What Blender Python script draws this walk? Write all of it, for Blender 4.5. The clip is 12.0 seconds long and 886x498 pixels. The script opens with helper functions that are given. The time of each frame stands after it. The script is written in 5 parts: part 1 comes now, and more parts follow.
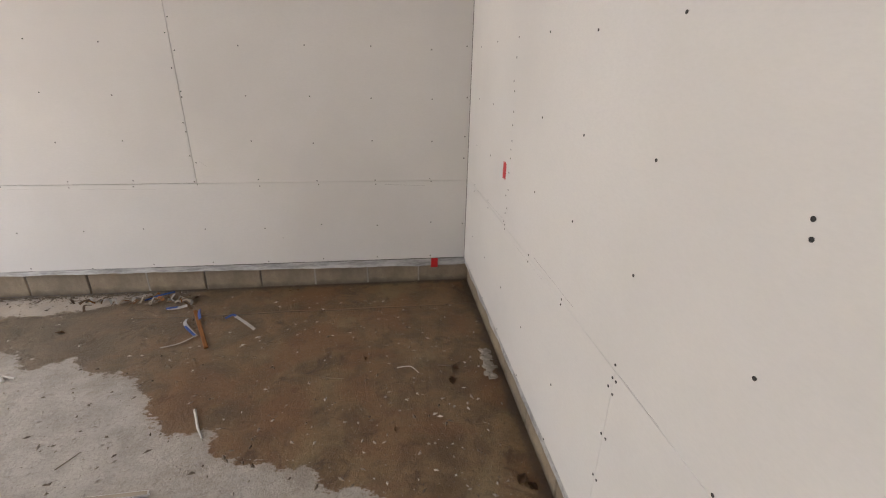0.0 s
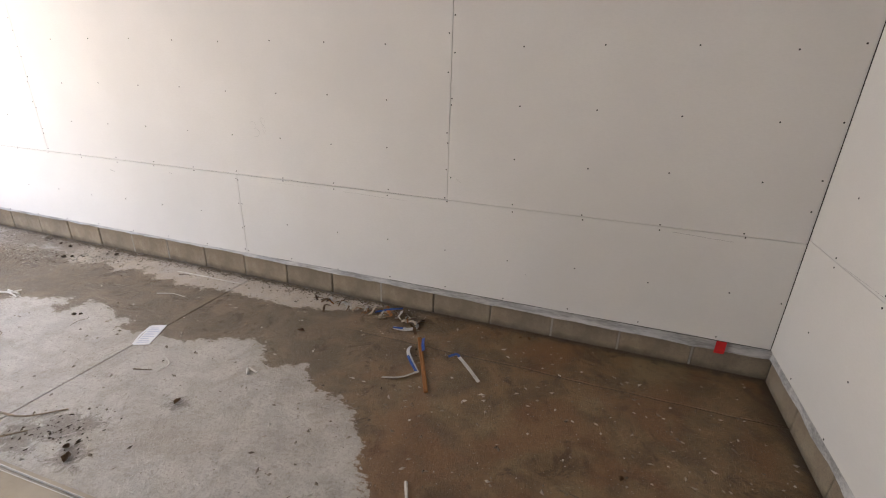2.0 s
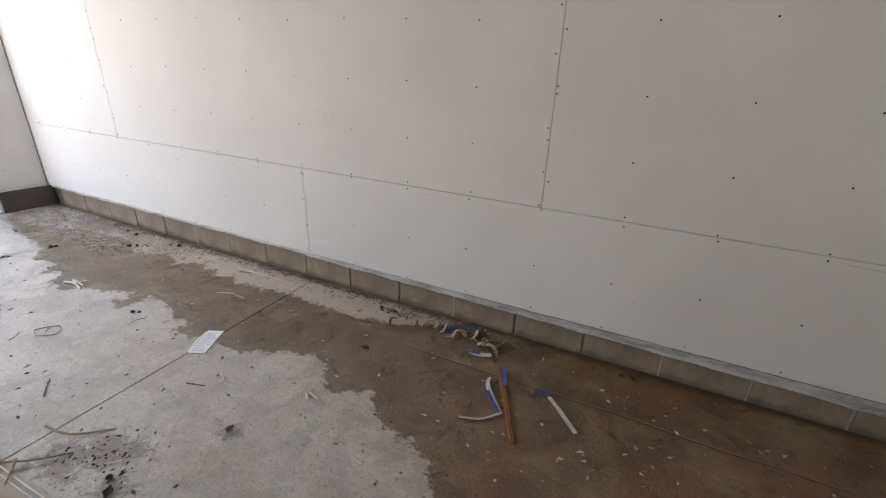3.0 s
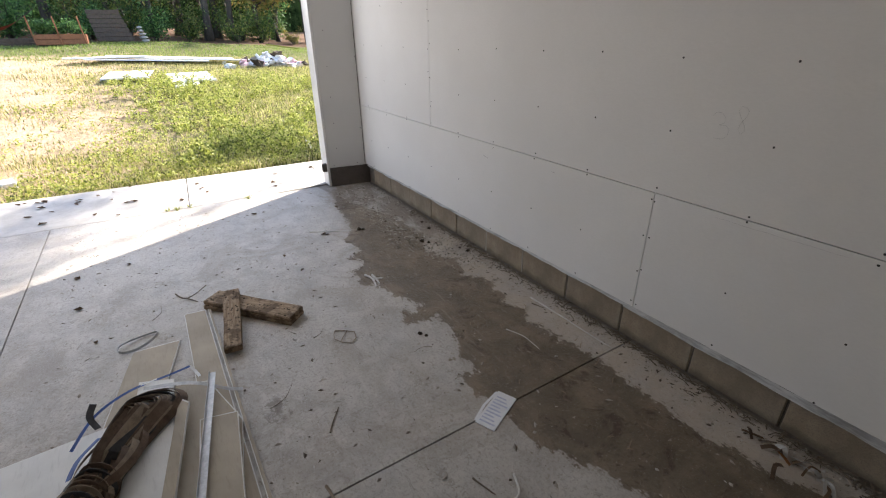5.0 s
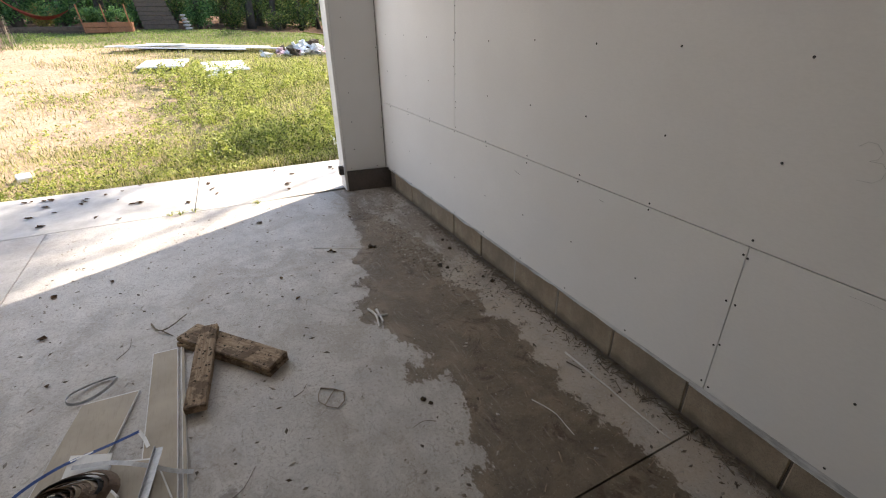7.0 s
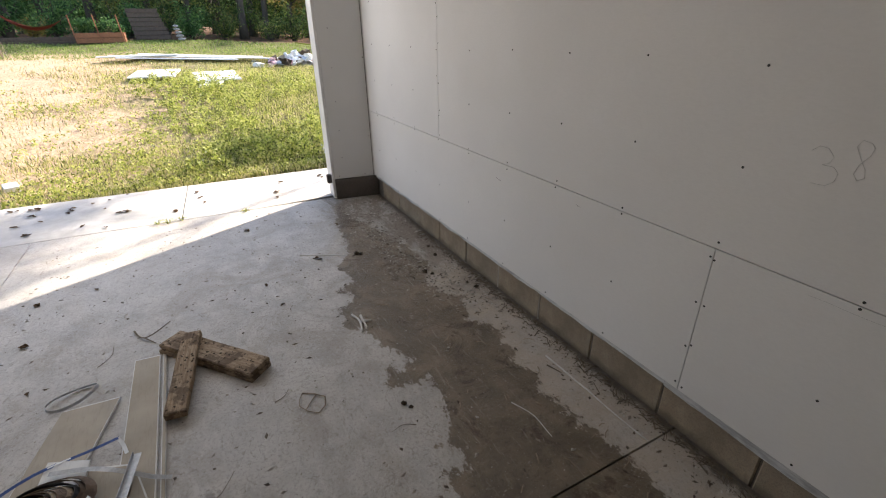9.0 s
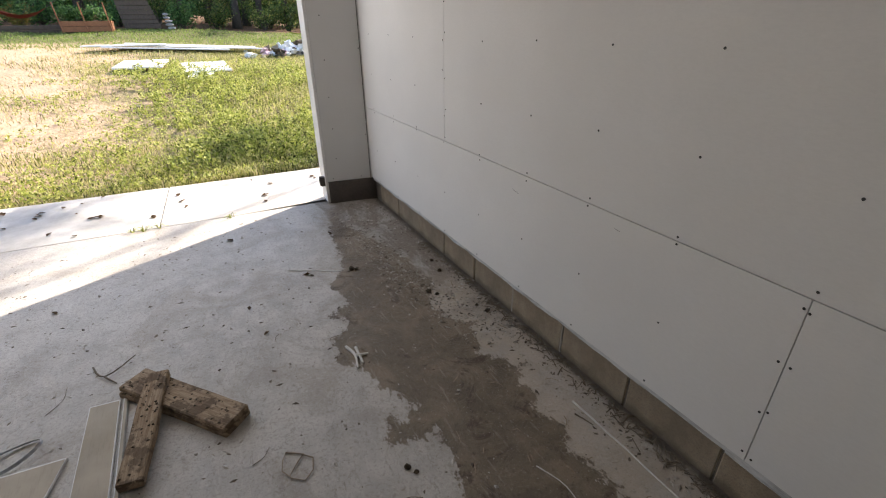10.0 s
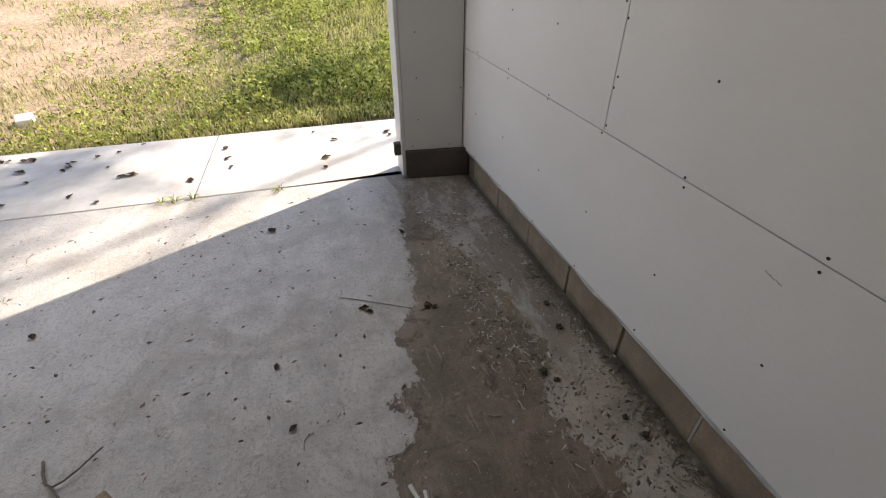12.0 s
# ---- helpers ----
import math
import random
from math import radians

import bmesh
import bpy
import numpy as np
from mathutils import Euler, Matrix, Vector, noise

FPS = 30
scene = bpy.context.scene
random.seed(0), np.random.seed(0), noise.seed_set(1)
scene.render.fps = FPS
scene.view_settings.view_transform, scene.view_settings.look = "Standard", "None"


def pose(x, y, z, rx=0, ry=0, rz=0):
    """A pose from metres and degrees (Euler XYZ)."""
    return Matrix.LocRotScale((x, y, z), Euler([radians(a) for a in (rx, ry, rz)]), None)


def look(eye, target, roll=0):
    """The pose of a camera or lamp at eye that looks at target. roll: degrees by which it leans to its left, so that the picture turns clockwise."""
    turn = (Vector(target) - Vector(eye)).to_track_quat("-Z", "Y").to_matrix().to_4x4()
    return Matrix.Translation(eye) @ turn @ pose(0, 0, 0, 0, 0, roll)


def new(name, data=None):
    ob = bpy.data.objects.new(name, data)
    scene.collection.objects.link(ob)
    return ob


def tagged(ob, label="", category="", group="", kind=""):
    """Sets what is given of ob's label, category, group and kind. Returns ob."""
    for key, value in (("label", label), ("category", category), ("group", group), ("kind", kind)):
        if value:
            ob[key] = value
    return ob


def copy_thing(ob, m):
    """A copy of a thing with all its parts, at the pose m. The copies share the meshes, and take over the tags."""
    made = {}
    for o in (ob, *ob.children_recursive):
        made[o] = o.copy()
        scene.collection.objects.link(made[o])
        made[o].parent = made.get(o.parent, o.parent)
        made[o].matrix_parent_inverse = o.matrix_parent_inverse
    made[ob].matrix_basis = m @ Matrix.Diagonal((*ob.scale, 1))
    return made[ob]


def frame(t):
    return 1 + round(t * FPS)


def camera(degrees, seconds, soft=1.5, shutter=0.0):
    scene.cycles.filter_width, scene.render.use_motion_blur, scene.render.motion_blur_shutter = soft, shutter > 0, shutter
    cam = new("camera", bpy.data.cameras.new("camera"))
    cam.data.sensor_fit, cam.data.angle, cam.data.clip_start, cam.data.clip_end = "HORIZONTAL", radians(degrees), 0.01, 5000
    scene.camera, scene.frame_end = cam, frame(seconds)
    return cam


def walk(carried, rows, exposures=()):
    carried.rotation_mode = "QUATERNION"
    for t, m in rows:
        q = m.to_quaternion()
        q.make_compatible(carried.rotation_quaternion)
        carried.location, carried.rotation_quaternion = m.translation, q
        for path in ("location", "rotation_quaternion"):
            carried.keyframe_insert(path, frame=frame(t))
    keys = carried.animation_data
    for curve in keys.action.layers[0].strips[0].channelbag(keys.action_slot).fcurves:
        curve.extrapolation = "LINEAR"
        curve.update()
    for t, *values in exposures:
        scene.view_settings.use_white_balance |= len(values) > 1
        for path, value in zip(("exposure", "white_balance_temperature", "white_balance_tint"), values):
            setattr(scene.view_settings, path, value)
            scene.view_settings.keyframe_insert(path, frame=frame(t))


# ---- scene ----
cam = camera(89.0, 12.0, 1.1)
PATH = [
    (0, (0.074, -0.062, 1.636), (0.327, 1.769, 0.874), 1.2),
    (0.5, (0.099, -0.028, 1.619), (0.279, 1.812, 0.855), 2.0),
    (1, (-0.102, 0.164, 1.57), (-0.191, 2.015, 0.815), 2.4),
    (1.5, (-0.312, 0.374, 1.573), (-0.686, 2.198, 0.841), 1.2),
    (2, (-0.342, 0.603, 1.585), (-0.941, 2.363, 0.848), 1.8),
    (2.5, (-0.4, 0.775, 1.561), (-1.195, 2.42, 0.746), 1.3),
    (3, (-0.682, 0.929, 1.552), (-1.479, 2.585, 0.763), 1.9),
    (3.5, (-0.928, 1.029, 1.549), (-2.104, 2.433, 0.746), 0.4),
    (3.7, (-1.013, 1.09, 1.552), (-2.351, 2.337, 0.744), -1.1),
    (5.3, (-1.78, 1.364, 1.516), (-3.329, 2.27, 0.635), -1.0),
    (5.5, (-1.827, 1.417, 1.528), (-3.398, 2.277, 0.639), -1.2),
    (6, (-1.955, 1.603, 1.511), (-3.566, 2.398, 0.631), -1.7),
    (6.5, (-2.13, 1.681, 1.516), (-3.719, 2.482, 0.604), -1.0),
    (8.5, (-2.049, 1.716, 1.517), (-3.645, 2.537, 0.635), -1.1),
    (9, (-2.056, 1.742, 1.514), (-3.65, 2.574, 0.638), -1.0),
    (9.5, (-2.13, 1.792, 1.498), (-3.729, 2.598, 0.607), -1.2),
    (10, (-2.42, 1.871, 1.498), (-3.994, 2.708, 0.592), -0.7),
    (10.5, (-2.632, 1.987, 1.485), (-4.177, 2.854, 0.557), -0.7),
    (11, (-2.859, 2.139, 1.462), (-4.444, 2.863, 0.481), -0.6),
    (11.5, (-3.22, 2.163, 1.429), (-4.779, 2.723, 0.308), 0.7),
    (12, (-3.566, 2.18, 1.431), (-5.116, 2.668, 0.264), -0.5),
]
EXPOSURES = [(0, 3.47, 6820, 16), (1.5, 3.42, 6820, 16), (2.5, 3.17, 6760, 16), (3.5, 2.85, 6200, 13), (5.3, 1.83, 6560, 13), (6.5, 1.74, 6700, 13), (9.5, 1.72, 6700, 13), (11, 1.56, 6720, 13), (12, 1.39, 6720, 13)]
walk(cam, [(t, look(eye, target, roll)) for t, eye, target, roll in PATH], EXPOSURES)

# ---------------------------------------------------------------- light
SUN_EL, SUN_DIR = 36.0, Vector((-0.44, 0.90, 0))
world = bpy.data.worlds.new("world")
scene.world = world
world.use_nodes = True
wn = world.node_tree.nodes
sky = wn.new("ShaderNodeTexSky")
sky.sky_type, sky.sun_disc = "NISHITA", False
sky.sun_elevation, sky.sun_rotation = radians(SUN_EL), -0.417
wn["Background"].inputs["Strength"].default_value = 0.15
world.node_tree.links.new(sky.outputs[0], wn["Background"].inputs["Color"])
sun_data = bpy.data.lights.new("sun", "SUN")
sun_data.energy, sun_data.angle, sun_data.color = 5.0, radians(0.6), (1, 0.93, 0.82)
sun = new("sun", sun_data)
up = SUN_DIR.normalized() * math.cos(radians(SUN_EL)) + Vector((0, 0, math.sin(radians(SUN_EL))))
sun.matrix_world = look(up * 60, (0, 0, 0))

# added fill lamp under the door head, brightening the room beyond its own daylight
fill_lamp = bpy.data.lights.new("door_fill", "AREA")
fill_lamp.shape, fill_lamp.size, fill_lamp.size_y, fill_lamp.energy, fill_lamp.color = "RECTANGLE", 4.6, 0.32, 15.5, (0.92, 0.96, 1.0)
new("door_fill", fill_lamp).matrix_world = look((-6.5, 0.35, 2.06), (-2.5, 0.35, 0.9))

# ---------------------------------------------------------------- materials
class Mat:
    """A node material with short calls for the usual nodes."""

    def __init__(self, name, rough=0.7, metal=0.0, spec=0.5):
        self.m = bpy.data.materials.new(name)
        self.m.use_nodes = True
        self.t = self.m.node_tree
        self.b = self.t.nodes["Principled BSDF"]
        self.b.inputs["Roughness"].default_value = rough
        self.b.inputs["Metallic"].default_value = metal
        self.b.inputs["Specular IOR Level"].default_value = spec
        self.co = self.t.nodes.new("ShaderNodeTexCoord").outputs["Object"]

    def link(self, a, b):
        if isinstance(a, (int, float)):
            b.default_value = a
        elif isinstance(a, tuple):
            b.default_value = (*a, 1) if len(a) == 3 and b.type == "RGBA" else a
        else:
            self.t.links.new(a, b)

    def noise(self, scale, detail=4.0, rough=0.55, stretch=None, distort=0.0):
        n = self.t.nodes.new("ShaderNodeTexNoise")
        n.inputs["Scale"].default_value, n.inputs["Detail"].default_value = scale, detail
        n.inputs["Roughness"].default_value, n.inputs["Distortion"].default_value = rough, distort
        v = self.co
        if stretch:
            mp = self.t.nodes.new("ShaderNodeMapping")
            mp.inputs["Scale"].default_value = stretch
            self.link(v, mp.inputs[0])
            v = mp.outputs[0]
        self.link(v, n.inputs["Vector"])
        return n.outputs[0]

    def cells(self, scale, what="Distance"):
        n = self.t.nodes.new("ShaderNodeTexVoronoi")
        n.inputs["Scale"].default_value = scale
        self.link(self.co, n.inputs["Vector"])
        return n.outputs[what]

    def calc(self, op, a, b=0.0, c=0.0):
        n = self.t.nodes.new("ShaderNodeMath")
        n.operation = op
        for k, v in enumerate((a, b, c)):
            self.link(v, n.inputs[k])
        return n.outputs[0]

    def span(self, v, lo, hi, a=0.0, b=1.0):
        n = self.t.nodes.new("ShaderNodeMapRange")
        n.interpolation_type = "SMOOTHSTEP"
        for k, x in enumerate((v, lo, hi, a, b)):
            self.link(x, n.inputs[k])
        return n.outputs[0]

    def mix(self, f, a, b, blend="MIX"):
        n = self.t.nodes.new("ShaderNodeMix")
        n.data_type, n.blend_type = "RGBA", blend
        self.link(f, n.inputs["Factor"])
        self.link(a, n.inputs[6])
        self.link(b, n.inputs[7])
        return n.outputs[2]

    def ramp(self, f, *stops):
        n = self.t.nodes.new("ShaderNodeValToRGB")
        e = n.color_ramp.elements
        while len(e) < len(stops):
            e.new(0.5)
        for k, (p, c) in enumerate(stops):
            e[k].position, e[k].color = p, (*c, 1)
        self.link(f, n.inputs[0])
        return n.outputs[0]

    def attr(self, name):
        n = self.t.nodes.new("ShaderNodeAttribute")
        n.attribute_name = name
        return n.outputs["Fac"]

    def obj_random(self):
        return self.t.nodes.new("ShaderNodeObjectInfo").outputs["Random"]

    def island(self):
        return self.t.nodes.new("ShaderNodeNewGeometry").outputs["Random Per Island"]

    def axis(self, k):
        n = self.t.nodes.new("ShaderNodeSeparateXYZ")
        self.link(self.co, n.inputs[0])
        return n.outputs[k]

    def bump(self, h, strength=0.3, dist=0.01):
        n = self.t.nodes.new("ShaderNodeBump")
        n.inputs["Strength"].default_value, n.inputs["Distance"].default_value = strength, dist
        self.link(h, n.inputs["Height"])
        self.link(n.outputs[0], self.b.inputs["Normal"])
        return self

    def colour(self, c):
        self.link(c, self.b.inputs["Base Color"])
        return self

    def rough(self, r):
        self.link(r, self.b.inputs["Roughness"])
        return self


def grained(name, a, b, scale=8, fine=120, rough=0.7, bump=0.2, metal=0.0, stretch=None, spec=0.5):
    """Two tones mixed by coarse and fine noise, with a fine relief."""
    m = Mat(name, rough, metal, spec)
    co, fi = m.noise(scale, 5, 0.6, stretch), m.noise(fine, 3, 0.6, stretch)
    f = m.calc("ADD", m.calc("MULTIPLY", co, 0.65), m.calc("MULTIPLY", fi, 0.35))
    m.colour(m.mix(m.span(f, 0.35, 0.65), a, b)).bump(fi, bump, 0.004)
    return m.m


def drywall_material():
    m = Mat("drywall_paper", 0.82, 0, 0.3)
    big, fib = m.noise(0.9, 4), m.noise(60, 4, 0.7, (1, 1, 3))
    c = m.mix(m.span(big, 0.3, 0.7), (0.61, 0.596, 0.578), (0.67, 0.656, 0.638))
    c = m.mix(m.calc("MULTIPLY", m.span(fib, 0.3, 0.75), 0.3), c, (0.56, 0.55, 0.535))
    scuff = m.span(m.noise(5, 6, 0.75, None, 0.6), 0.69, 0.78)
    c = m.mix(m.calc("MULTIPLY", scuff, 0.35), c, (0.5, 0.48, 0.46))
    m.colour(c).bump(m.noise(220, 3), 0.06, 0.002)
    return m.m


def floor_material():
    m = Mat("concrete_slab", 0.7, 0, 0.5)
    wet_d = m.attr("wet")
    edge = m.calc("MULTIPLY", m.calc("SUBTRACT", m.noise(9, 6, 0.65), 0.5), 0.2)
    edge2 = m.calc("MULTIPLY", m.calc("SUBTRACT", m.noise(24, 4, 0.7, (1, 1.7, 1)), 0.5), 0.15)
    d = m.calc("ADD", wet_d, m.calc("ADD", edge, edge2))
    wet = m.span(d, -0.006, 0.012)
    big, mid, fine = m.noise(0.8, 5, 0.6), m.noise(5, 6, 0.65, None, 0.5), m.noise(70, 4, 0.7)
    trowel = m.noise(9, 5, 0.7, (1, 4, 1), 1.2)
    dry = m.mix(m.span(mid, 0.3, 0.7), (0.35, 0.32, 0.29), (0.52, 0.486, 0.446))
    dry = m.mix(m.calc("MULTIPLY", m.span(big, 0.4, 0.65), 0.5), dry, (0.47, 0.44, 0.4))
    dry = m.mix(m.calc("MULTIPLY", m.span(trowel, 0.5, 0.68), 0.4), dry, (0.55, 0.515, 0.475))
    dry = m.mix(m.calc("MULTIPLY", m.span(fine, 0.5, 0.66), 0.5), dry, (0.25, 0.22, 0.195))
    splash = m.span(m.noise(14, 5, 0.7, None, 0.8), 0.63, 0.7)
    dry = m.mix(m.calc("MULTIPLY", splash, m.span(m.noise(1.3, 2), 0.5, 0.6, 0, 0.5)), dry, (0.66, 0.63, 0.6))
    rust = m.span(m.calc("ADD", m.axis(0), m.calc("MULTIPLY", mid, 0.9)), -1.7, -0.1)
    grey_wet = m.mix(m.span(mid, 0.35, 0.7), (0.125, 0.094, 0.062), (0.225, 0.174, 0.12))
    brown_wet = m.mix(m.span(mid, 0.32, 0.66), (0.11, 0.064, 0.03), (0.225, 0.142, 0.072))
    blot = m.span(m.noise(2.6, 6, 0.65, None, 0.7), 0.5, 0.68)
    brown_wet = m.mix(m.calc("MULTIPLY", blot, 0.75), brown_wet, (0.25, 0.19, 0.105))
    wetc = m.mix(rust, grey_wet, brown_wet)
    dark = m.span(m.noise(4.3, 7, 0.75, None, 1.2), 0.54, 0.63)
    wetc = m.mix(m.calc("MULTIPLY", dark, 0.75), wetc, (0.062, 0.032, 0.016))
    wetc = m.mix(m.calc("MULTIPLY", m.span(fine, 0.55, 0.72), 0.35), wetc, (0.06, 0.045, 0.03))
    scr = m.span(m.noise(26, 3, 0.6, (0.22, 1.6, 1), 0.4), 0.6, 0.68)
    left = m.span(m.axis(0), -2.6, -3.2)
    wetc = m.mix(m.calc("MULTIPLY", m.calc("MULTIPLY", scr, left), 0.45), wetc, (0.33, 0.29, 0.24))
    blot2 = m.span(m.noise(2.1, 8, 0.72, None, 1.1), 0.47, 0.62)
    dry = m.mix(m.calc("MULTIPLY", blot2, 0.45), dry, (0.29, 0.245, 0.2))
    rag = m.span(m.noise(17, 8, 0.8, (1, 1.5, 1), 1.6), 0.54, 0.62)
    dry = m.mix(m.calc("MULTIPLY", rag, 0.52), dry, (0.225, 0.187, 0.153))
    wetc = m.mix(m.calc("MULTIPLY", rag, 0.4), wetc, (0.07, 0.045, 0.026))
    flake = m.span(m.noise(29, 6, 0.75, (1.6, 1, 1), 1.2), 0.6, 0.66)
    dry = m.mix(m.calc("MULTIPLY", flake, 0.6), dry, (0.56, 0.525, 0.48))
    wetc = m.mix(m.calc("MULTIPLY", m.calc("MULTIPLY", flake, 0.4), left), wetc, (0.26, 0.22, 0.18))
    red = m.calc("MULTIPLY", m.span(m.noise(1.7, 5, 0.6, None, 0.6), 0.46, 0.6), rust)
    wetc = m.mix(m.calc("MULTIPLY", red, 0.6), wetc, (0.19, 0.088, 0.038))
    shallow = m.calc("MULTIPLY", m.span(m.axis(0), -3.7, -4.5), m.span(m.calc("ADD", m.axis(1), m.calc("MULTIPLY", m.calc("SUBTRACT", mid, 0.5), 0.5)), 2.5, 2.68))
    patch = m.span(m.noise(4.5, 6, 0.7, (0.7, 1.4, 1), 0.8), 0.42, 0.56)
    dry = m.mix(m.calc("MULTIPLY", shallow, m.calc("ADD", m.calc("MULTIPLY", patch, 0.5), 0.32)), dry, (0.15, 0.113, 0.08))
    spot = m.span(m.calc("ADD", m.attr("mud"), m.calc("MULTIPLY", m.calc("SUBTRACT", m.noise(16, 5, 0.75, None, 0.8), 0.5), 0.5)), 0.1, 0.04)
    dry = m.mix(m.calc("MULTIPLY", spot, 0.55), dry, (0.09, 0.06, 0.038))
    # dry tan strip along the block, painted paler to offset the shade there
    dry_lift = m.calc("MULTIPLY", m.span(m.axis(1), 2.78, 2.9), m.calc("MULTIPLY", m.span(m.axis(0), -1.5, -2.0), m.span(m.axis(0), -4.9, -4.3)))
    dry = m.mix(m.calc("MULTIPLY", dry_lift, m.span(m.noise(6, 5, 0.6), 0.35, 0.6, 0.3, 0.75)), dry, (0.47, 0.395, 0.315))
    # open grain: worn aggregate and small hollows, in wet and dry alike
    grain = m.noise(34, 6, 0.8, (1.3, 0.8, 1), 1.4)
    worn = m.span(m.noise(2.7, 4, 0.6, None, 0.5), 0.4, 0.62, 0.25, 1.0)
    dry = m.mix(m.calc("MULTIPLY", worn, m.span(grain, 0.56, 0.63, 0, 0.5)), dry, (0.17, 0.145, 0.122))
    dry = m.mix(m.calc("MULTIPLY", worn, m.span(grain, 0.44, 0.37, 0, 0.45)), dry, (0.58, 0.55, 0.51))
    wetc = m.mix(m.span(grain, 0.56, 0.64, 0, 0.55), wetc, (0.05, 0.035, 0.022))
    pale_grain = m.calc("MULTIPLY", m.span(grain, 0.43, 0.36, 0, 0.5), m.span(m.axis(0), -0.9, -2.2, 0.3, 1.0))
    wetc = m.mix(pale_grain, wetc, (0.3, 0.25, 0.19))
    c = m.mix(wet, dry, wetc)
    speck = m.span(m.cells(85), 0.13, 0.05)
    c = m.mix(m.calc("MULTIPLY", speck, m.span(m.noise(31, 2), 0.5, 0.6, 0, 0.75)), c, (0.1, 0.08, 0.062))
    pale = m.span(m.noise(120, 2, 0.5), 0.66, 0.72)
    c = m.mix(m.calc("MULTIPLY", pale, 0.4), c, (0.56, 0.53, 0.48))
    rim = m.calc("MULTIPLY", m.span(d, -0.05, -0.004), m.calc("SUBTRACT", 1.0, wet))
    c = m.mix(m.calc("MULTIPLY", rim, 0.18), c, (0.3, 0.25, 0.2))
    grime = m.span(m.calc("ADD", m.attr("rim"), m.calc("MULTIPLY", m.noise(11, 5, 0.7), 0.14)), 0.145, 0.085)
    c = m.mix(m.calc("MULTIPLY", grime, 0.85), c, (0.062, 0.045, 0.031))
    pits = m.span(m.cells(46), 0.16, 0.06)
    pits = m.calc("MULTIPLY", pits, m.span(m.noise(3, 3), 0.5, 0.62))
    c = m.mix(m.calc("MULTIPLY", pits, 0.5), c, (0.12, 0.1, 0.085))
    crack = m.span(m.calc("ABSOLUTE", m.calc("ADD", m.calc("SUBTRACT", m.axis(1), 2.81), m.calc("MULTIPLY", m.calc("SUBTRACT", m.noise(2.5, 4), 0.5), 0.05))), 0.0075, 0.002)
    crack = m.calc("MULTIPLY", crack, m.span(m.axis(0), -1.9, -1.5))
    c = m.mix(m.calc("MULTIPLY", crack, 0.4), c, (0.045, 0.028, 0.016))
    m.colour(c)
    r_dry = m.calc("ADD", m.calc("MULTIPLY", mid, 0.3), 0.36)
    r_wet = m.calc("ADD", m.calc("MULTIPLY", mid, 0.4), 0.2)
    m.rough(m.calc("ADD", m.calc("MULTIPLY", r_wet, wet), m.calc("MULTIPLY", r_dry, m.calc("SUBTRACT", 1.0, wet))))
    h = m.calc("ADD", m.calc("ADD", m.calc("MULTIPLY", fine, 0.6), m.calc("MULTIPLY", grain, -0.9)), m.calc("SUBTRACT", m.calc("MULTIPLY", mid, 1.2), m.calc("MULTIPLY", crack, 1.5)))
    m.bump(h, 0.7, 0.008)
    return m.m


def apron_material():
    m = Mat("apron_concrete", 0.75)
    mid, fine, big = m.noise(4, 6, 0.65), m.noise(80, 4, 0.7), m.noise(0.9, 4)
    c = m.mix(m.span(mid, 0.3, 0.7), (0.37, 0.345, 0.31), (0.5, 0.475, 0.44))
    c = m.mix(m.calc("MULTIPLY", m.span(big, 0.45, 0.62), 0.5), c, (0.38, 0.33, 0.28))
    c = m.mix(m.calc("MULTIPLY", m.span(fine, 0.55, 0.75), 0.4), c, (0.27, 0.23, 0.2))
    m.colour(c).bump(fine, 0.3, 0.005)
    return m.m


def block_material():
    m = Mat("concrete_block", 0.88)
    mid, fine = m.noise(9, 5, 0.65), m.noise(160, 3, 0.7)
    c = m.mix(m.span(mid, 0.3, 0.7), (0.24, 0.183, 0.126), (0.325, 0.262, 0.186))
    c = m.mix(m.calc("MULTIPLY", m.obj_random(), 0.45), c, (0.22, 0.185, 0.14))
    c = m.mix(m.calc("MULTIPLY", m.span(fine, 0.45, 0.7), 0.45), c, (0.14, 0.12, 0.095))
    damp = m.span(m.calc("ADD", m.axis(2), m.calc("MULTIPLY", mid, 0.09)), 0.095, 0.035)
    c = m.mix(m.calc("MULTIPLY", damp, 0.7), c, (0.085, 0.065, 0.045))
    stain = m.span(m.noise(2.2, 4, 0.6, (1, 1, 0.3)), 0.52, 0.66)
    c = m.mix(m.calc("MULTIPLY", stain, 0.5), c, (0.13, 0.1, 0.07))
    m.colour(c).bump(fine, 0.6, 0.006)
    return m.m


